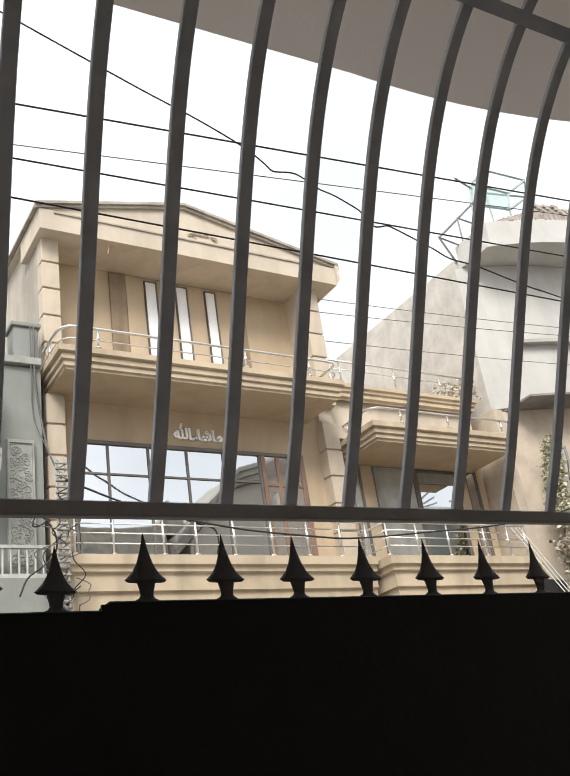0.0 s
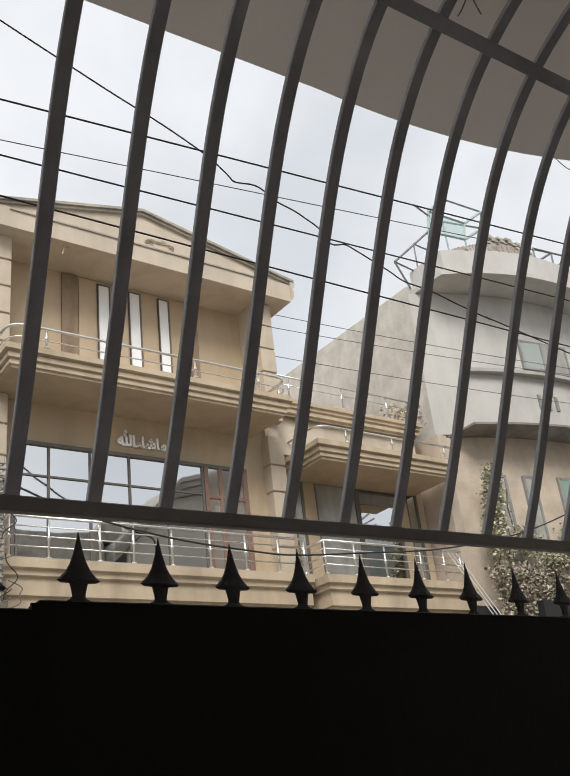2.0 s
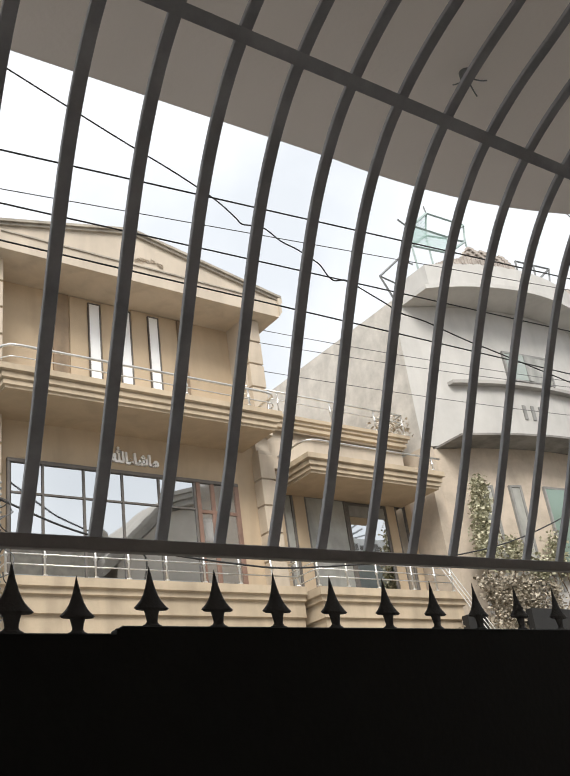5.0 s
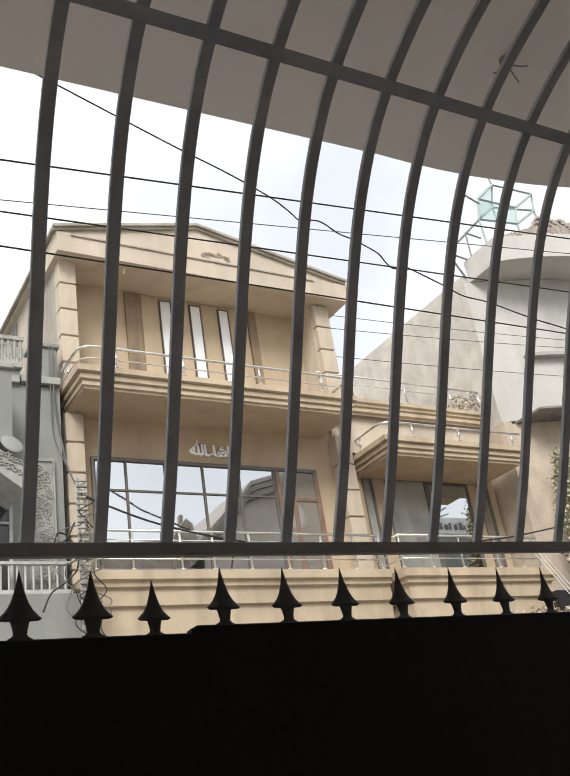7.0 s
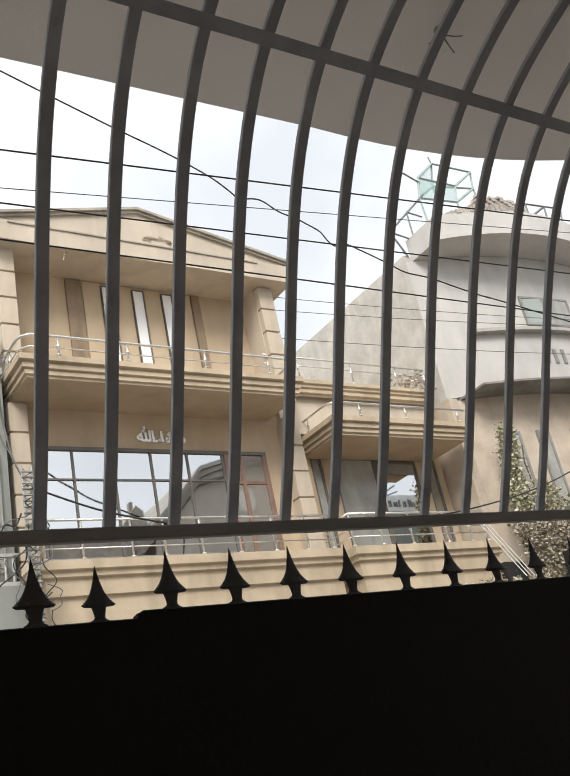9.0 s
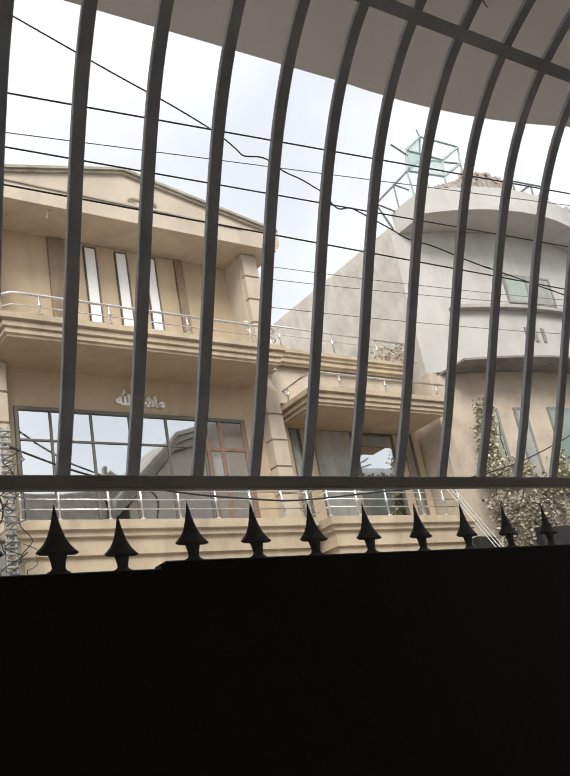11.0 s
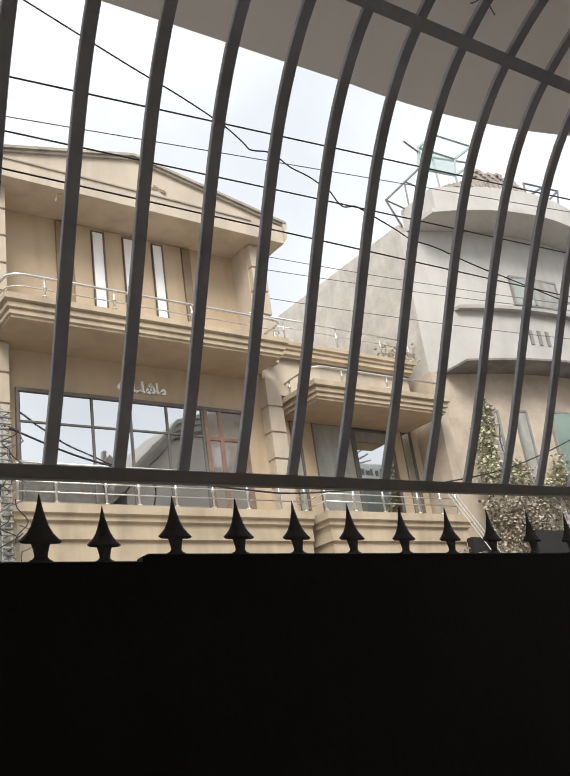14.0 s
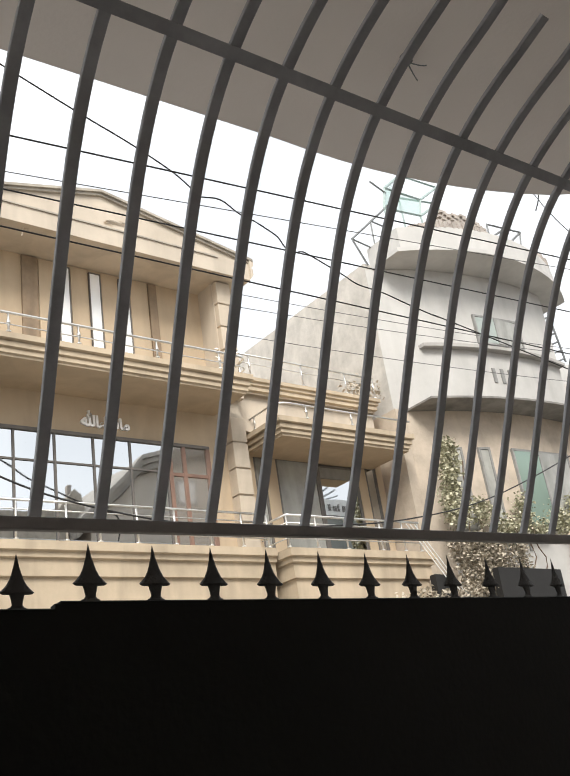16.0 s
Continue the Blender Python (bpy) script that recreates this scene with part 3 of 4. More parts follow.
part("wing_balcony_soffit", boxes((9.342, 12.498, 10.042, 11.13, 6.962, 7.05)), STUCCO, house)
part("wing_balcony_floor", boxes((9.4, 12.5, 10.05, 11.13, 7.2, 7.29)), MOULD, house)
railing([(9.27, 11.1), (9.27, 10.2), (9.30, 10.06), (9.40, 9.97), (9.52, 9.95), (12.58, 9.95)], 7.31, [7.57], [(9.27, 10.7), (9.9, 9.95), (11.0, 9.95), (12.35, 9.95)], 0.02)
for row in ((8.88, 12.76, 11.14, 11.34, -0.1, 5.0), (8.88, 12.76, 11.14, 11.34, 7.02, 8.2), (8.88, 9.46, 11.14, 11.34, 5.0, 7.02), (9.72, 9.98, 11.14, 11.34, 5.0, 7.02), (12.06, 12.28, 11.14, 11.34, 5.0, 7.02), (12.6, 12.76, 11.14, 11.34, 5.0, 7.02)):
    part("wing_wall", boxes(row), STUCCO, house)
glazing("window", 9.46, 9.72, 5.0, 7.02, 11.2, NETCURTAIN, w=0.05)
glazing("window", 9.98, 11.0, 5.0, 7.02, 11.2, NETCURTAIN, w=0.05)
glazing("window", 11.0, 12.06, 5.0, 6.96, 11.2, GLASS, w=0.06)
glazing("window", 12.28, 12.6, 5.0, 7.02, 11.2, GLASS, w=0.05)
part("curtain", boxes((10.02, 11.9, 11.26, 11.28, 5.0, 7.0)), CURTAIN, house)
part("window_blind", boxes((11.07, 11.99, 11.155, 11.165, 6.68, 6.95)), CURTAIN, house)
TSTEPS = [(0.12, 8.06), (0.12, 8.10), (0.07, 8.12), (0.07, 8.18), (0.08, 8.19), (0.08, 8.20), (0.04, 8.22), (0.04, 8.27), (0.0, 8.29), (0.0, 8.36), (0.05, 8.37), (1.0, 8.38)]
stepped_slab(house, [(8.95, 10.62), (12.60, 10.62), (12.60, 12.0)], TSTEPS, "terrace_slab")
part("terrace_wall", boxes((8.95, 12.5, 10.84, 11.13, 7.33, 8.2)), STUCCO_LIGHT, house)
railing([(8.55, 10.66), (12.5, 10.66), (12.52, 12.0)], 8.37, [8.83, 8.66], [(9.3, 10.66), (10.57, 10.66), (11.72, 10.66), (12.5, 10.66)], 0.018)
part("wing_roof", boxes((8.95, 12.7, 11.1, 15.9, 8.1, 8.34)), MOULD, house)

# ---- bow-fronted grey house beside it ----
tower = thing("bow_fronted_house", (16.0, 10.5, -0.15), "weathered grey plaster house with a bowed front and an unfinished roof", "house")
bm = bmesh.new()
prism(bm, [(12.8, 10.45), (13.05, 10.45), (13.05, 24.0), (12.8, 24.0)], "z", -0.1, 8.1)
part("lower_side_wall", bm, PLASTER_TAN, tower)
bm = bmesh.new()
prism(bm, [(12.95, 10.635), (13.3, 10.635), (13.3, 24.0), (12.95, 24.0)], "z", 8.1, 11.78)
part("side_wall", bm, PLASTER, tower)


def bow(name, x0, x1, cx, r, cy, z0, z1, mat, n=24, deep=2.5):
    bm = bmesh.new()
    front = arc(cx, cy, r, x0, x1, n)
    prism(bm, front + [(x1, cy - math.sqrt(r * r - (x1 - cx) ** 2) + deep), (x0, cy - math.sqrt(r * r - (x0 - cx) ** 2) + deep)], "z", z0, z1)
    return part(name, bm, mat, tower)


lower_front = bow("lower_front", 12.81, 19.6, 16.9, 9.5, 19.25, -0.1, 8.10, PLASTER_TAN)
upper_front = bow("upper_front", 12.951, 18.1, 16.9, 8.4, 18.04, 8.172, 11.59, PLASTER_PALE)
bow("string_course", 13.74, 18.15, 16.9, 8.5, 17.98, 9.57, 9.65, CONCRETE)
bow("roof_slab", 13.1, 19.1, 16.15, 5.6, 14.40, 11.60, 11.70, PLASTER_PALE, deep=1.2)
bow("roof_parapet", 13.25, 18.95, 16.15, 5.5, 14.40, 11.70, 12.28, PLASTER_PALE, deep=1.0)
bow("lower_band", 13.55, 19.55, 16.9, 9.53, 19.25, -0.1, 5.40, PLASTER_PALE)
bow("canopy", 13.2, 20.4, 16.9, 9.6, 18.62, 8.105, 8.15, SHEET)
random.seed(11)
bm = bmesh.new()
for k in range(60):
    x = 13.6 + 1.9 * (k / 60.0)
    y = 14.40 - math.sqrt(5.5 ** 2 - (x - 16.15) ** 2)
    h = 0.05 + 0.16 * math.sin(math.pi * k / 60.0) * random.uniform(0.3, 1.1)
    box(bm, x - 0.07, x + random.uniform(0.02, 0.08), y + random.uniform(0.0, 0.06), y + 0.22, 12.27, 12.28 + h)
part("broken_brick_edge", bm, BRICK, tower, "rough broken brickwork along the roof edge")
# stub of raw brickwork above the parapet
bm = bmesh.new()
for row in range(9):
    z = 12.24 + 0.067 * row
    x = 14.15 + 0.11 * (row % 2) + 0.03 * row
    while x < 15.5 - 0.008 * row * row:
        y = 14.40 - math.sqrt(5.5 ** 2 - (x - 16.15) ** 2) + 0.1
        if row < 8 or random.random() < 0.6:
            box(bm, x, x + 0.2, y + random.uniform(-0.012, 0.012), y + 0.11, z, z + 0.06)
        x += 0.213
part("raw_brickwork", bm, BRICK, tower, "unplastered brick stub on the roof edge")
bm = bmesh.new()
prism(bm, [(14.15, 12.28), (15.45, 12.28), (15.1, 12.82), (14.4, 12.80)], "y", 9.42, 9.5)
part("brick_backing", bm, ROOFTOP, tower)
bm = bmesh.new()
for k in range(14):
    x = 17.6 + 0.8 * (k / 14.0)
    y = 14.40 - math.sqrt(5.5 ** 2 - (x - 16.15) ** 2)
    box(bm, x - 0.06, x + 0.06, y + 0.02, y + 0.22, 12.27, 12.3 + 0.3 * abs(math.sin(k * 0.35)) * random.uniform(0.5, 1))
part("broken_brick_edge", bm, BRICK, tower)


def bow_window(x0, x1, z0, z1, mat, cy, r):
    """A framed window that follows the bowed wall."""
    def plan(a, b, near, far):
        ya, yb = [cy - math.sqrt(r * r - (x - 16.9) ** 2) for x in (a, b)]
        return [(a, ya - near), (b, yb - near), (b, yb + far), (a, ya + far)]

    w = 0.05
    bm = bmesh.new()
    for a, b, za, zb in ((x0, x0 + w, z0, z1), (x1 - w, x1, z0, z1), (x0 + w, x1 - w, z1 - w, z1), (x0 + w, x1 - w, z0, z0 + w)):
        prism(bm, plan(a, b, 0.055, 0.05), "z", za, zb)
    fr = part("window", bm, WINDOWGREY, tower)
    m = x0 + 0.42 * (x1 - x0) if x1 - x0 > 1.1 else x1 - w
    bm = bmesh.new()
    prism(bm, plan(x0 + w, m, 0.038, -0.03), "z", z0 + w, z1 - w)
    part("pane", bm, mat, fr)
    if x1 - x0 > 1.1:
        bm = bmesh.new()
        prism(bm, plan(m, m + w, 0.05, 0.05), "z", z0 + w, z1 - w)
        part("mullion", bm, WINDOWGREY, fr)
        bm = bmesh.new()
        prism(bm, plan(m + w, x1 - w, 0.038, -0.03), "z", z0 + w, z1 - w)
        part("pane", bm, NETCURTAIN, fr, "pane with a net curtain behind it")
    return fr


bow_window(15.25, 16.7, 9.75, 10.5, GLASS_GREEN, 18.04, 8.4)
for x0, x1, g in ((13.85, 14.2, NETCURTAIN), (14.6, 14.9, NETCURTAIN), (15.5, 17.4, TEALPANE), (18.0, 19.2, TEALPANE)):
    bow_window(x0, x1, 5.45, 7.25, g, 19.25, 9.5)
for k in range(3):
    x = 15.45 + 0.24 * k
    y = 18.04 - math.sqrt(8.4 ** 2 - (x - 16.9) ** 2)
    part("vent_slot", boxes((x, x + 0.1, y - 0.03, y + 0.05, 8.8, 9.15)), WINDOWGREY, tower)
for k in range(4):
    x = 14.80 + 0.17 * k
    y = 19.25 - math.sqrt(9.53 ** 2 - (x - 16.9) ** 2)
    part("vent_slot", boxes((x, x + 0.075, y - 0.03, y + 0.05, 4.98, 5.33)), WINDOWGREY, tower)


# ---- iron frames on the roof ----
rf = thing("roof_frame", (15.5, 11.0, 11.78), "green painted iron frame box standing on the roof corner", "iron frame")
A, B, C, D = (14.2, 10.6, 14.25), (16.12, 11.6, 15.97), (17.62, 11.6, 16.05), (15.47, 10.6, 14.30)
A2, B2, C2, D2 = (14.03, 10.6, 13.60), (15.88, 11.6, 15.15), (17.5, 11.6, 15.45), (15.34, 10.6, 13.77)
for a, b in ((A, B), (B, C), (C, D), (D, A), (A2, D2), (D2, C2), (A2, B2), (B2, C2), (A, A2), (D, D2), (C, C2), (B, B2)):
    part("strut", tube(bmesh.new(), [a, b], 0.035, 4), TEAL, rf)
for a, b in ((A2, (14.15, 10.62, 11.78)), (D2, (15.43, 10.62, 11.78)), (C2, (17.85, 11.6, 11.78)), (B2, (15.95, 11.6, 11.78))):
    part("leg", tube(bmesh.new(), [a, b], 0.03, 4), TEAL, rf)
for quad in ((A, A2, D2, D), (A, A2, B2, B)):
    bm = bmesh.new()
    bm.faces.new([bm.verts.new(p) for p in quad])
    bmesh.ops.solidify(bm, geom=bm.faces[:], thickness=0.008)
    part("pane", bm, SHEERGLASS, rf, "pale green glass pane")
part("finial", tube(bmesh.new(), [B, (B[0] - 0.05, B[1], B[2] + 0.22)], 0.022, 4), IRON, rf)
f2 = thing("lean_to_frame", (14.0, 11.9, 11.7), "bent grey iron angle frame leaning over the side wall", "iron frame")
for a, b in (((13.08, 10.62, 11.76), (12.70, 10.6, 12.35)), ((12.70, 10.6, 12.35), (13.956, 10.6, 13.517)), ((13.407, 10.6, 11.77), (13.44, 10.6, 13.06)), ((12.70, 10.6, 12.35), (13.42, 10.6, 12.25)), ((13.44, 10.6, 13.06), (13.9, 10.6, 13.02)), ((12.70, 10.6, 12.35), (13.02, 10.6, 11.78)), ((13.956, 10.6, 13.517), (14.147, 10.6, 13.698)), ((13.55, 10.45, 14.12), (14.2, 10.6, 14.1))):
    part("strut", tube(bmesh.new(), [a, b], 0.026, 4), IRON, f2)
f3 = thing("parapet_frame", (16.2, 9.0, 12.25), "grey iron truss frame on the round parapet", "iron frame")
for a, b in (((15.6, 9.0, 12.2), (15.62, 9.0, 12.6)), ((15.62, 9.0, 12.6), (16.92, 9.0, 12.74)), ((16.92, 9.0, 12.74), (16.75, 9.0, 12.2)), ((16.25, 9.0, 12.2), (16.3, 9.0, 12.67)), ((16.25, 9.0, 12.2), (16.92, 9.0, 12.74)), ((15.6, 9.0, 12.2), (16.3, 9.0, 12.67))):
    part("strut", tube(bmesh.new(), [a, b], 0.028, 4), IRON, f3)
ladder = thing("ladder", (19.6, 10.5, 9.1), "dark iron ladder leaning against the round house", "ladder")
RAILS = [((19.40, 10.6, 11.75), (19.16, 10.6, 10.12)), ((19.76, 10.6, 11.92), (19.95, 10.6, 10.46))]
for a, b in RAILS:
    part("rail", tube(bmesh.new(), [a, b], 0.03, 5), IRON, ladder)
for k in range(6):
    t = 0.08 + 0.17 * k
    part("rung", tube(bmesh.new(), [tuple(Vector(a).lerp(Vector(b), t)) for a, b in RAILS], 0.026, 5), IRON, ladder)
far_house = thing("far_house", (33, 17, -0.15), "distant grey house with a flat roof beyond the bow front", "house")
part("wall", boxes((19.62, 40, 12.0, 20, -0.1, 9.2), (20.6, 40, 12.6, 20, 9.2, 10.6)), GREYWALL, far_house)
bm = bmesh.new()
prism(bm, [(19.7, 11.0), (40, 11.0), (40, 14.5), (29.5, 14.25), (26.0, 12.97), (24.2, 12.45), (21.5, 12.2), (19.7, 12.2)], "y", 14.0, 20.0)
part("roof", bm, PLASTER_PALE, far_house)
part("parapet", boxes((19.7, 40, 11.9, 12.1, 9.2, 9.6), (22.5, 40, 13.6, 20, 10.6, 11.8)), PLASTER, far_house)

# ---- grey house on the other side ----
grey = thing("grey_house", (2.0, 10.3, -0.15), "blue-grey painted house with a carved panel and a white railing", "house")
part("wall", boxes((-6.0, 3.60, 10.35, 14.0, -0.1, 7.78)), GREYWALL, grey)
part("ledge", boxes((-6.0, 3.02, 10.2, 10.8, 7.98, 8.08), (-6.0, 3.0, 10.28, 10.8, 7.78, 7.98), (3.02, 3.60, 10.27, 10.8, 7.80, 7.92), bevel=0.01), CARVED, grey)
part("pier", boxes((3.22, 3.58, 10.36, 10.7, 7.92, 8.46), (3.18, 3.62, 10.32, 10.74, 8.46, 8.53), bevel=0.01), GREYWALL, grey)
part("projecting_bay", boxes((-6.0, 2.70, 9.6, 10.34, 6.5, 7.66)), GREYWALL, grey)
bm = bmesh.new()
prism(bm, [(-3.0, 6.3), (1.6, 6.42), (2.2, 6.25), (2.62, 5.95), (2.80, 5.82), (2.82, 6.12), (2.63, 6.27), (2.40, 6.43), (1.6, 6.62), (-3.0, 6.6)], "y", 9.5, 10.34)
canopy = part("arched_canopy", bm, CARVED, grey, "carved plaster canopy edge")
random.seed(4)
for k in range(44):
    bm = bmesh.new()
    cx = 1.6 + 0.055 * (k // 2)
    cz = (6.52 if cx < 1.7 else 6.52 - 0.16 * (cx - 1.7) - 0.34 * max(0.0, cx - 2.1)) - 0.07 + 0.13 * (k % 2)
    r0 = random.uniform(0.03, 0.055)
    tube(bm, [(cx + (r0 - 0.1 * r0 * i) * math.cos(i * 0.8 + k), 9.49, cz + (r0 - 0.1 * r0 * i) * math.sin(i * 0.8 + k)) for i in range(9)], 0.011, 5)
    part("scroll", bm, CARVED, canopy)
part("cornice_scroll_band", boxes((-6.0, 2.72, 9.55, 9.62, 7.60, 7.68), bevel=0.01), CARVED, grey)
for k in range(10):
    bm = bmesh.new()
    cx = 2.2 + 0.09 * k
    tube(bm, [(cx + (0.07 - 0.007 * i) * math.cos(i * 0.8 + k), 10.26, 8.28 + (0.16 - 0.012 * i) * math.sin(i * 0.8 + k)) for i in range(9)], 0.016, 5)
    tube(bm, [(cx, 10.26, 8.08), (cx, 10.26, 8.46)], 0.02, 6)
    part("ledge_ornament", bm, CARVED, grey)
part("ledge_rail", boxes((-6.0, 3.05, 10.23, 10.29, 8.46, 8.52)), CARVED, grey)
panel = part("carved_panel", boxes((3.09, 3.47, 10.30, 10.349, 4.6, 6.62), bevel=0.008), CARVED, grey, "white carved plaster panel with scroll relief")
random.seed(3)
part("panel_border", boxes((3.10, 3.125, 10.28, 10.30, 4.62, 6.6), (3.435, 3.46, 10.28, 10.30, 4.62, 6.6), (3.125, 3.435, 10.28, 10.30, 6.56, 6.6)), CARVED, panel)
for k in range(88):
    bm = bmesh.new()
    cx, cz = 3.28 + random.uniform(-0.12, 0.12), 4.68 + k * 0.021
    turn, r0 = random.choice((-1, 1)), random.uniform(0.035, 0.075)
    tube(bm, [(cx + turn * (r0 - 0.09 * r0 * i) * math.cos(i * 0.7 + k), 10.297, cz + (r0 - 0.09 * r0 * i) * math.sin(i * 0.7 + k)) for i in range(10)], 0.011, 5)
    part("scroll", bm, CARVED, panel)
for k in range(19):
    part("baluster", tube(bmesh.new(), [(1.6 + 0.105 * k, 10.1, 4.66), (1.6 + 0.105 * k, 10.1, 5.0)], 0.015, 6), WEATHERED, grey)
part("hand_rail", boxes((-2.0, 3.58, 10.07, 10.13, 5.0, 5.04), (-2.0, 3.58, 10.07, 10.13, 4.60, 4.66)), WEATHERED, grey)
part("balcony_parapet", boxes((-6.0, 3.66, 10.04, 10.34, -0.1, 4.6)), GREYWALL, grey)
part("dark_window", boxes((-1.0, 2.82, 10.33, 10.345, 4.7, 6.1)), DARKGLASS, grey)
part("window_frame", boxes((2.82, 2.86, 10.28, 10.345, 4.7, 6.2), (2.44, 2.47, 10.29, 10.345, 4.7, 6.2), (-1.0, 2.82, 10.29, 10.329, 5.62, 5.65)), WEATHERED, grey)
# disc and bracket stand in for a boxy grey unit
ac = thing("canopy_unit", (2.68, 9.6, 6.2), "pale grey disc standing in for a boxy unit on the canopy", "dish")
bm = bmesh.new()
bmesh.ops.create_uvsphere(bm, u_segments=18, v_segments=10, radius=0.15)
for v in bm.verts:
    v.co = Vector((2.68 + v.co.x, 9.55 + v.co.y * 0.25 + 0.5 * v.co.z, 6.46 + v.co.z - 0.25 * v.co.x))
part("dish", bm, GREYWALL, ac, smooth=True)
part("bracket", tube(bmesh.new(), [(2.68, 9.56, 6.45), (2.68, 9.75, 6.0)], 0.02, 6), IRON, ac)

# utility mast with brackets and hanging cables
mast = thing("utility_mast", (3.58, 9.55, -0.15), "white lattice utility mast hung with loops of black cable", "mast")
for dx, dy in ((0, 0), (0.12, 0), (0.06, 0.1)):
    part("leg", tube(bmesh.new(), [(3.50 + dx, 9.5 + dy, -0.15), (3.50 + dx, 9.5 + dy, 6.05)], 0.012, 6), WEATHERED, mast)
for k in range(26):
    z = 3.9 + k * 0.082
    part("bracket", boxes((3.49, 3.645, 9.47, 9.50, z, z + 0.026), bevel=0.005), CARVED if k % 2 else IRON, mast)
for k in range(42):
    z = 3.2 + k * 0.067
    s = 1 if k % 2 else 0
    part("lacing", tube(bmesh.new(), [(3.50 + 0.12 * s, 9.5, z), (3.62 - 0.12 * s, 9.5, z + 0.067)], 0.008, 4), WEATHERED if k % 2 else IRON, mast)
random.seed(8)
for k in range(16):
    x, z = 3.58 + random.uniform(-0.12, 0.14), 5.75 - 0.11 * k
    w, h = random.uniform(0.1, 0.45), random.uniform(0.25, 0.7)
    pts = [(x - w * math.sin(i / 10 * math.pi) * (1 if k % 3 else -0.6) + 0.04 * math.sin(i + k), 9.42 - 0.03 * (k % 3), z - h * i / 10) for i in range(11)]
    part("cable_loop", tube(bmesh.new(), smooth_path(pts, 3), 0.008, 5), CABLE if k % 2 else CABLE_GREY, mast)
for dx, r in ((0.0, 0.014), (0.05, 0.009)):
    part("cable_drop", tube(bmesh.new(), smooth_path([(3.487 - dx, 10.26, 8.44), (3.50 - dx, 10.3, 7.61), (3.575 - dx * 2, 10.3, 6.96), (3.60, 10.1, 6.39), (3.6, 9.6, 5.8)]), r, 6), CABLE_GREY, mast)
# big loose coil
coil = thing("loose_cable", (3.0, 9.4, 4.3), "loose curl of black cable hanging from the mast", "cable")
pts = [(3.42, 9.4, 5.35), (3.30, 9.4, 5.12), (3.16, 9.4, 5.07), (3.20, 9.4, 5.2), (3.32, 9.4, 5.16), (3.44, 9.4, 4.95), (3.42, 9.4, 4.72), (3.25, 9.4, 4.55), (3.08, 9.4, 4.42), (2.98, 9.4, 4.2)]
part("cable", tube(bmesh.new(), smooth_path(pts), 0.012, 6), CABLE, coil, smooth=True)


# ---- overhead wires ----
def wire(a, b, sag, r, mat, label, n=24, wob=0.0, seed=0, tie=None):
    random.seed(seed)
    a, b = Vector(a), Vector(b)
    pts = []
    for i in range(n + 1):
        t = i / n
        p = a.lerp(b, t)
        p.z -= sag * 4 * t * (1 - t)
        if wob and 0 < i < n:
            p.z += random.uniform(-wob, wob)
        pts.append(p)
    if tie:
        pts.insert(0, Vector(tie))
    w = thing("overhead_wire", a, label, "wire", "street wires")
    part("strand", tube(bmesh.new(), pts, r, 5), mat, w, smooth=True)


def stretched(l, r, k):
    """Carry a span on past both ends."""
    l, r = Vector(l), Vector(r)
    return tuple(l - (r - l) * k), tuple(r + (r - l) * k)


for l, r, rad, mat in (((0.436, 0.931, 3.563), (2.901, 0.756, 3.684), 0.0032, CABLE), ((0.434, 0.981, 3.442), (2.734, 0.725, 3.554), 0.0017, CABLE_GREY), ((0.433, 0.838, 3.284), (2.906, 0.786, 3.41), 0.0028, CABLE), ((0.431, 0.87, 3.181), (3.005, 0.902, 3.272), 0.003, CABLE)):
    a, b = stretched(l, r, 0.9)
    wire(a, b, 0.0, rad, mat, "thin dark electric wire strung along the street", tie=(-2.4, -1.398, b[2] + 0.6))
drop = thing("service_cable", (1.5, 1.0, 3.6), "twisted black service cable sagging across the street wires", "cable")
pts = [(-1.6, -1.42, 5.0), (-1.1, 0.2, 4.72), (-0.6, 0.9, 4.48), (-0.093, 1.0, 4.285), (0.643, 1.0, 4.029), (0.827, 1.0, 3.965), (1.082, 1.0, 3.878), (1.244, 1.0, 3.828), (1.362, 1.0, 3.786), (1.473, 1.0, 3.738), (1.545, 1.0, 3.689), (1.571, 1.0, 3.666), (1.604, 1.0, 3.669), (1.653, 1.0, 3.68), (1.695, 1.0, 3.675), (1.76, 1.0, 3.64), (1.836, 1.0, 3.624), (1.889, 1.0, 3.605), (1.946, 1.0, 3.58), (1.975, 1.0, 3.541), (2.004, 1.0, 3.521), (2.036, 1.0, 3.528), (2.071, 1.0, 3.54), (2.116, 1.0, 3.531), (2.241, 1.0, 3.493), (2.291, 1.0, 3.477), (2.367, 1.0, 3.45), (2.508, 1.0, 3.443), (2.678, 1.0, 3.414), (2.855, 1.0, 3.389), (3.018, 1.0, 3.373), (5.058, 1.0, 3.127)]
pts = [(x + 0.012, y, z - 0.010) for x, y, z in pts]
part("cable", tube(bmesh.new(), smooth_path(pts, 4), 0.003, 6), CABLE, drop, smooth=True)
low = thing("service_cable", (3.6, 9.45, 5.72), "black service cable rising to the bow-fronted house", "cable")
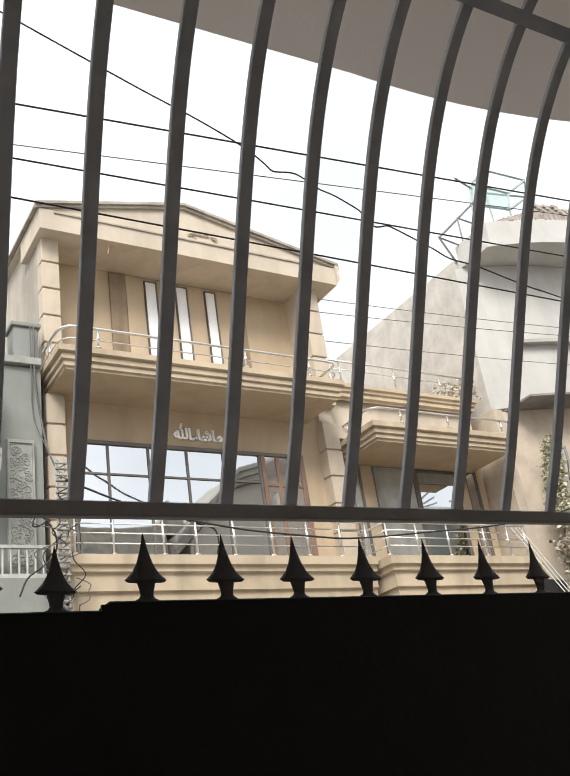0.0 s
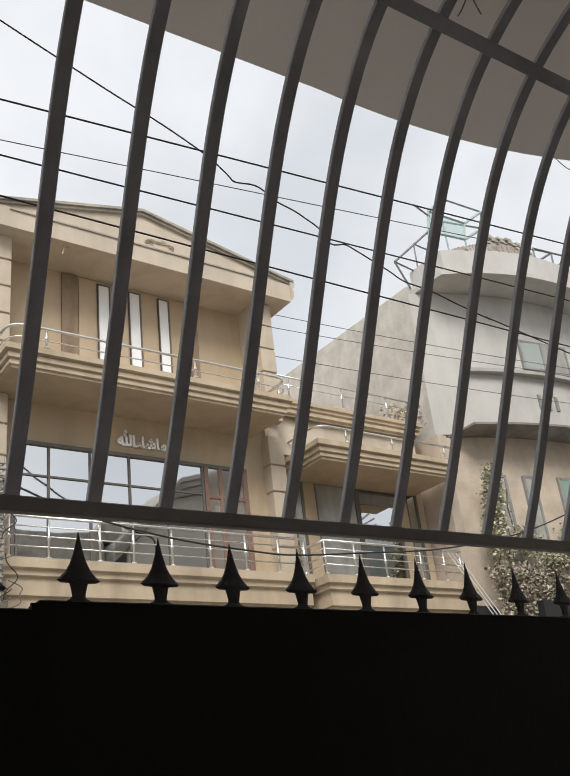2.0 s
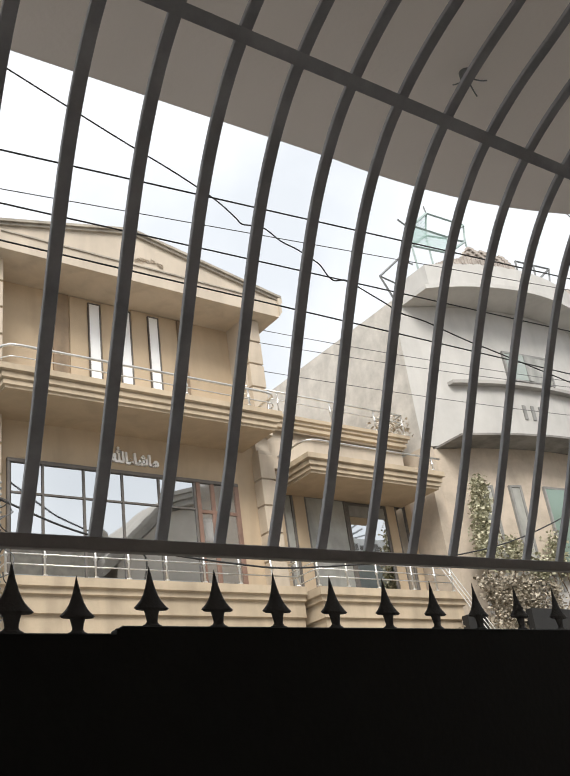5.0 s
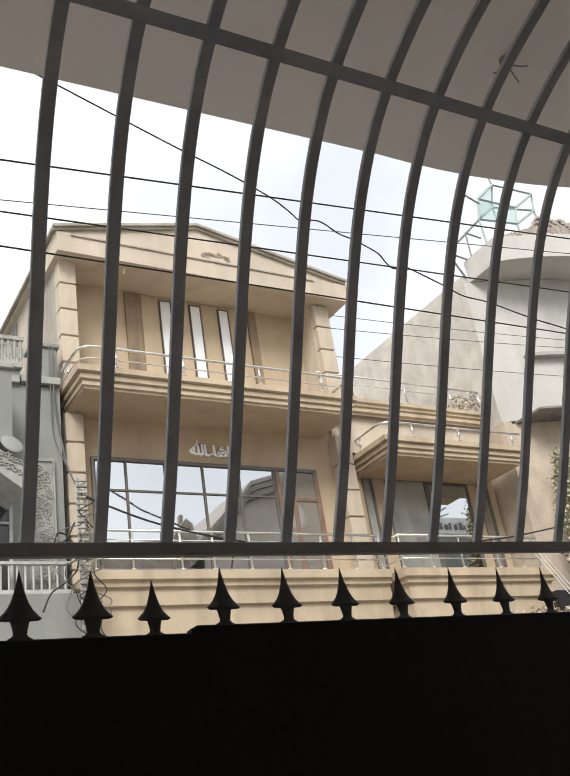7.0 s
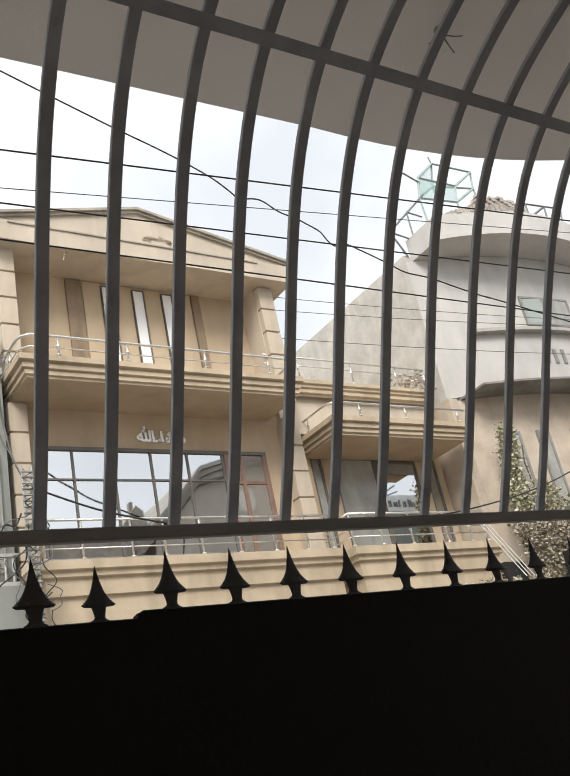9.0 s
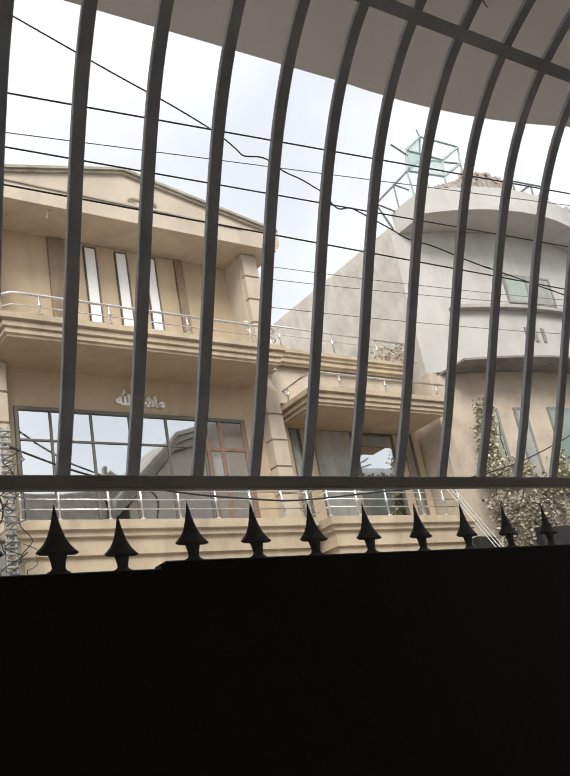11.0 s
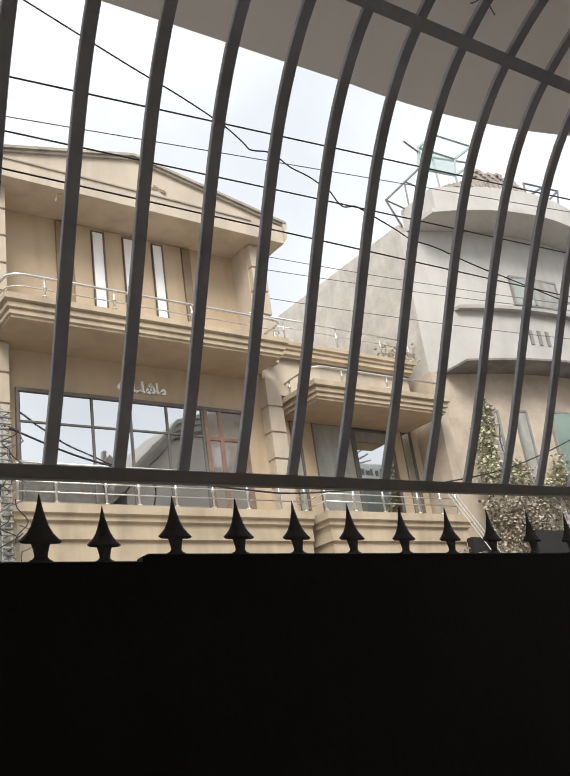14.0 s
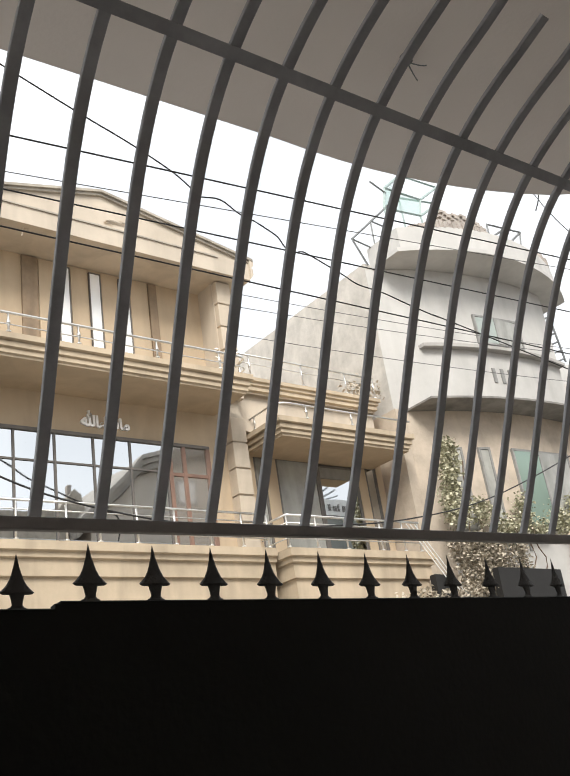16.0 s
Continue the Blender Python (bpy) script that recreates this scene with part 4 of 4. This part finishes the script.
part("cable", tube(bmesh.new(), smooth_path([(3.6, 9.45, 5.72), (4.6, 9.35, 5.33), (5.9, 9.3, 5.08), (7.25, 9.3, 4.98), (7.97, 9.3, 4.97), (9.26, 9.3, 5.08), (11.3, 9.3, 5.3), (13.716, 9.3, 5.843), (16.9, 9.3, 7.04), (18.4, 9.9, 7.7)]), 0.014, 6), CABLE, low, smooth=True)
tail = thing("dangling_wire", (3.43, 0.6, 4.2), "thin loose wire ends hanging past the porch edge", "wire")
part("strand", tube(bmesh.new(), smooth_path([(2.5, -1.42, 5.6), (3.3, 0.3, 5.0), (3.55, 0.6, 4.6), (3.43, 0.6, 4.18), (3.336, 0.6, 3.947), (3.273, 0.6, 3.843)]), 0.003, 5), CABLE, tail)
part("strand", tube(bmesh.new(), smooth_path([(2.7, 0.6, 4.25), (3.063, 0.6, 4.029), (3.174, 0.6, 4.001), (3.303, 0.6, 3.945), (3.358, 0.6, 3.894), (3.48, 0.6, 3.814), (3.667, 0.6, 3.75), (4.6, 0.6, 3.5)]), 0.0022, 5), CABLE_GREY, tail)
for za, zb in ((10.34, 9.42), (10.03, 9.32), (9.40, 8.57)):
    wire((8.9, 10.95, za), (18.8, 8.4, zb), 0.1, 0.007, CABLE_GREY, "faint grey telephone wire crossing between the houses")


# ---- creeper on the bow-fronted house ----
def foliage(name, blobs, count, size, mat, label, seed):
    random.seed(seed)
    t = thing(name, blobs[0][0], label, "creeper", kind="stuff")
    bm = bmesh.new()
    verts = []
    total = sum(b[2] for b in blobs)
    for (cx, cy, cz), (rx, ry, rz), wgt in blobs:
        for _ in range(int(count * wgt / total)):
            u = Vector((random.gauss(0, 0.5), random.gauss(0, 0.5), random.gauss(0, 0.5)))
            p = Vector((cx + u.x * rx, cy + u.y * ry, cz + u.z * rz))
            s = size * random.uniform(0.4, 1.7)
            e = Euler((random.uniform(-1.2, 1.2), random.uniform(-1.2, 1.2), random.uniform(0, 6.28))).to_matrix()
            vs = [bm.verts.new(p + e @ Vector(q) * s) for q in ((0, -0.5, 0), (0.36, -0.1, 0.1), (0.25, 0.3, 0.05), (0, 0.6, -0.08), (-0.25, 0.3, 0.05), (-0.36, -0.1, 0.1))]
            bm.faces.new(vs)
    me = bpy.data.meshes.new("leaves")
    bm.to_mesh(me)
    bm.free()
    me.materials.append(mat)
    ob = new("leaves", me)
    ob.parent = t
    ob.matrix_parent_inverse = Matrix.Translation(-t.location)
    return t


climb = [((13.5 - 0.05 * k, 9.86, 7.1 - 0.22 * k), (0.22 + 0.03 * (k % 3), 0.1, 0.2), 0.55) for k in range(7)]
climb += [((13.25, 9.82, 5.6), (0.35, 0.12, 0.25), 0.9), ((14.0, 9.8, 5.75), (0.4, 0.12, 0.3), 1.0), ((14.65, 9.75, 5.4), (0.4, 0.12, 0.25), 1.0), ((15.25, 9.72, 5.75), (0.25, 0.12, 0.4), 0.9), ((15.6, 9.7, 5.4), (0.4, 0.12, 0.2), 0.8), ((16.4, 9.68, 5.6), (0.4, 0.12, 0.3), 1.0), ((17.1, 9.68, 5.85), (0.4, 0.12, 0.35), 1.0)]
foliage("creeper", climb, 6500, 0.058, LEAF, "green and straw-coloured creeper climbing the plaster wall", 21)
dry = [((12.95 + 0.3 * (k % 5) + 0.08 * (k // 5), 9.72, 5.0 - 0.26 * (k // 5)), (0.26, 0.15, 0.22), 1) for k in range(20)]
dry += [((14.75, 9.65, 4.95 - 0.25 * k), (0.22, 0.12, 0.2), 0.7) for k in range(4)] + [((16.5, 9.6, 4.9), (0.12, 0.1, 0.5), 0.6), ((12.6, 9.5, 4.1), (0.7, 0.2, 0.2), 1), ((11.5, 9.35, 3.95), (0.6, 0.15, 0.12), 1)]
foliage("dry_creeper", dry, 6500, 0.056, LEAF_DRY, "dry tangled creeper with pale leaves over the low wall", 22)
# pale leaf shapes added in place of a carved ornament
foliage("terrace_ornament_scraps", [((12.2, 10.9, 8.6), (0.4, 0.12, 0.25), 1), ((12.6, 10.9, 8.72), (0.3, 0.12, 0.35), 0.8)], 300, 0.06, LEAF_PALE, "pale scraps standing in for a carved ornament on the terrace corner", 23)
stems = thing("creeper_stems", (13.6, 10.0, 4.0), "thin brown creeper stems on the wall", "creeper")
random.seed(31)
for k in range(9):
    x = 13.4 + 0.25 * k
    pts = [(x + 0.12 * math.sin(i * 1.3 + k), 9.98 - 0.04 * k + 0.02 * math.cos(i * 2.1), 3.8 + i * (0.38 if k < 3 else 0.2)) for i in range(9)]
    part("stem", tube(bmesh.new(), pts, 0.014, 5), STEM, stems)
for k, (x0, x1, z0, z1) in enumerate(((11.75, 12.25, 4.15, 4.34), (13.5, 15.45, 4.17, 4.49))):
    aw = thing("awning", ((x0 + x1) / 2, 9.2, z0), "black sheet awning over the street wall", "awning", "awnings")
    bm = bmesh.new()
    prism(bm, [(x0, z0 - 0.3), (x1, z0 - 0.3), (x1 + 0.02, z1 - 0.02), (x0 + 0.02, z1)], "y", 9.36, 9.5)
    part("sheet", bm, AWNING, aw)
    for x in (x0 + 0.1, x1 - 0.1):
        part("post", tube(bmesh.new(), [(x, 9.43, -0.15), (x, 9.43, z0 - 0.28)], 0.03, 6), AWNING, aw)
diag = thing("slanting_pipes", (11.9, 9.3, 4.2), "pale slanting pipes beside the wing balcony", "pipe")
for k in range(3):
    part("pipe", tube(bmesh.new(), [(11.35 + 0.1 * k, 9.42, 5.25), (12.15 + 0.1 * k, 9.3, 4.05)], 0.009, 6), WHITE, diag)

# ---- own-side houses that the windows reflect ----
opp = thing("gabled_house", (18.0, -8.0, -0.15), "beige plastered house with a grey gabled sheet roof", "house")
RAKE = [(12.5, 10.0), (15.1, 12.5), (17.8, 13.4), (20.6, 12.6), (23.8, 10.2)]
bm = bmesh.new()
prism(bm, [(13.2, -0.1), (23.2, -0.1), (23.2, 10.0), (20.5, 12.05), (17.8, 12.85), (15.2, 11.95), (13.2, 10.0)], "y", -14.0, -4.0)
part("wall", bm, FARWALL, opp)
for a, b in zip(RAKE, RAKE[1:]):
    for k in range(3):
        dz, dy = 0.19 * k, 0.12 * k
        bm = bmesh.new()
        prism(bm, [(a[0], a[1] - dz), (b[0], b[1] - dz), (b[0], b[1] - dz - 0.17), (a[0], a[1] - dz - 0.17)], "y", -14.3, -3.4 - dy)
        part("roof", bm, ROOFTILE, opp)
for x, z in ((16.7, 10.9), (19.0, 10.9), (14.6, 8.2), (17.5, 8.2)):
    wn_ = part("window", boxes((x, x + 0.75, -3.995, -3.95, z, z + 1.0)), FRAME, opp)
    part("pane", boxes((x + 0.06, x + 0.69, -3.94, -3.93, z + 0.06, z + 0.94)), GLASS_DARK, wn_)
low_house = thing("low_house", (8.5, -8.0, -0.15), "low plastered house with a dark tiled roof and chimney", "house")
part("wall", boxes((4.0, 12.4, -12.0, -4.4, -0.1, 9.4)), FARWALL, low_house)
bm = bmesh.new()
prism(bm, [(3.7, 9.4), (12.45, 9.4), (12.45, 10.6), (11.0, 10.45), (8.0, 10.5), (5.0, 9.9)], "y", -12.2, -4.2)
part("roof", bm, ROOFTOP, low_house)
bm = bmesh.new()
prism(bm, [(11.9, 10.3), (13.3, 10.3), (13.1, 11.2), (12.85, 11.35), (12.6, 11.1)], "y", -5.2, -4.25)
part("dormer", bm, ROOFTOP, low_house)
part("chimney", boxes((12.75, 12.9, -4.8, -4.6, 11.2, 11.6)), BRICK, low_house)
shop = thing("white_parapet_house", (27.0, -8.0, -0.15), "house with a white roof parapet and dark marks on it", "house")
part("wall", boxes((24.2, 31.0, -12.0, -4.0, -0.1, 11.2)), GREYWALL, shop)
part("parapet", boxes((24.1, 31.1, -12.1, -3.9, 11.2, 11.95)), WHITE, shop)
for k in range(14):
    part("sign_bar", boxes((24.4 + 0.28 * k, 24.5 + 0.28 * k + 0.06 * (k % 3), -3.89, -3.86, 11.4, 11.65 + 0.08 * (k % 2))), FRAME, shop)
for k in range(5):
    part("roof_rail", tube(bmesh.new(), [(24.2 + 0.12 * k, -4.2, 11.95), (25.3 + 0.1 * k, -4.2, 13.0 - 0.25 * k)], 0.03, 4), IRON, shop)
back = thing("service_cable", (8.4, 3.0, 8.7), "black service cable strung high over the street", "cable")
part("cable", tube(bmesh.new(), smooth_path([(2.5, -1.42, 6.3), (3.4, 1.2, 9.0), (5.2, 3.0, 10.6), (7.39, 3.0, 9.34), (8.44, 3.0, 8.78), (9.89, 3.0, 8.27), (10.8, 2.4, 8.2), (12.5, -1.0, 8.3), (13.6, -3.98, 8.6)]), 0.022, 6), CABLE, back, smooth=True)
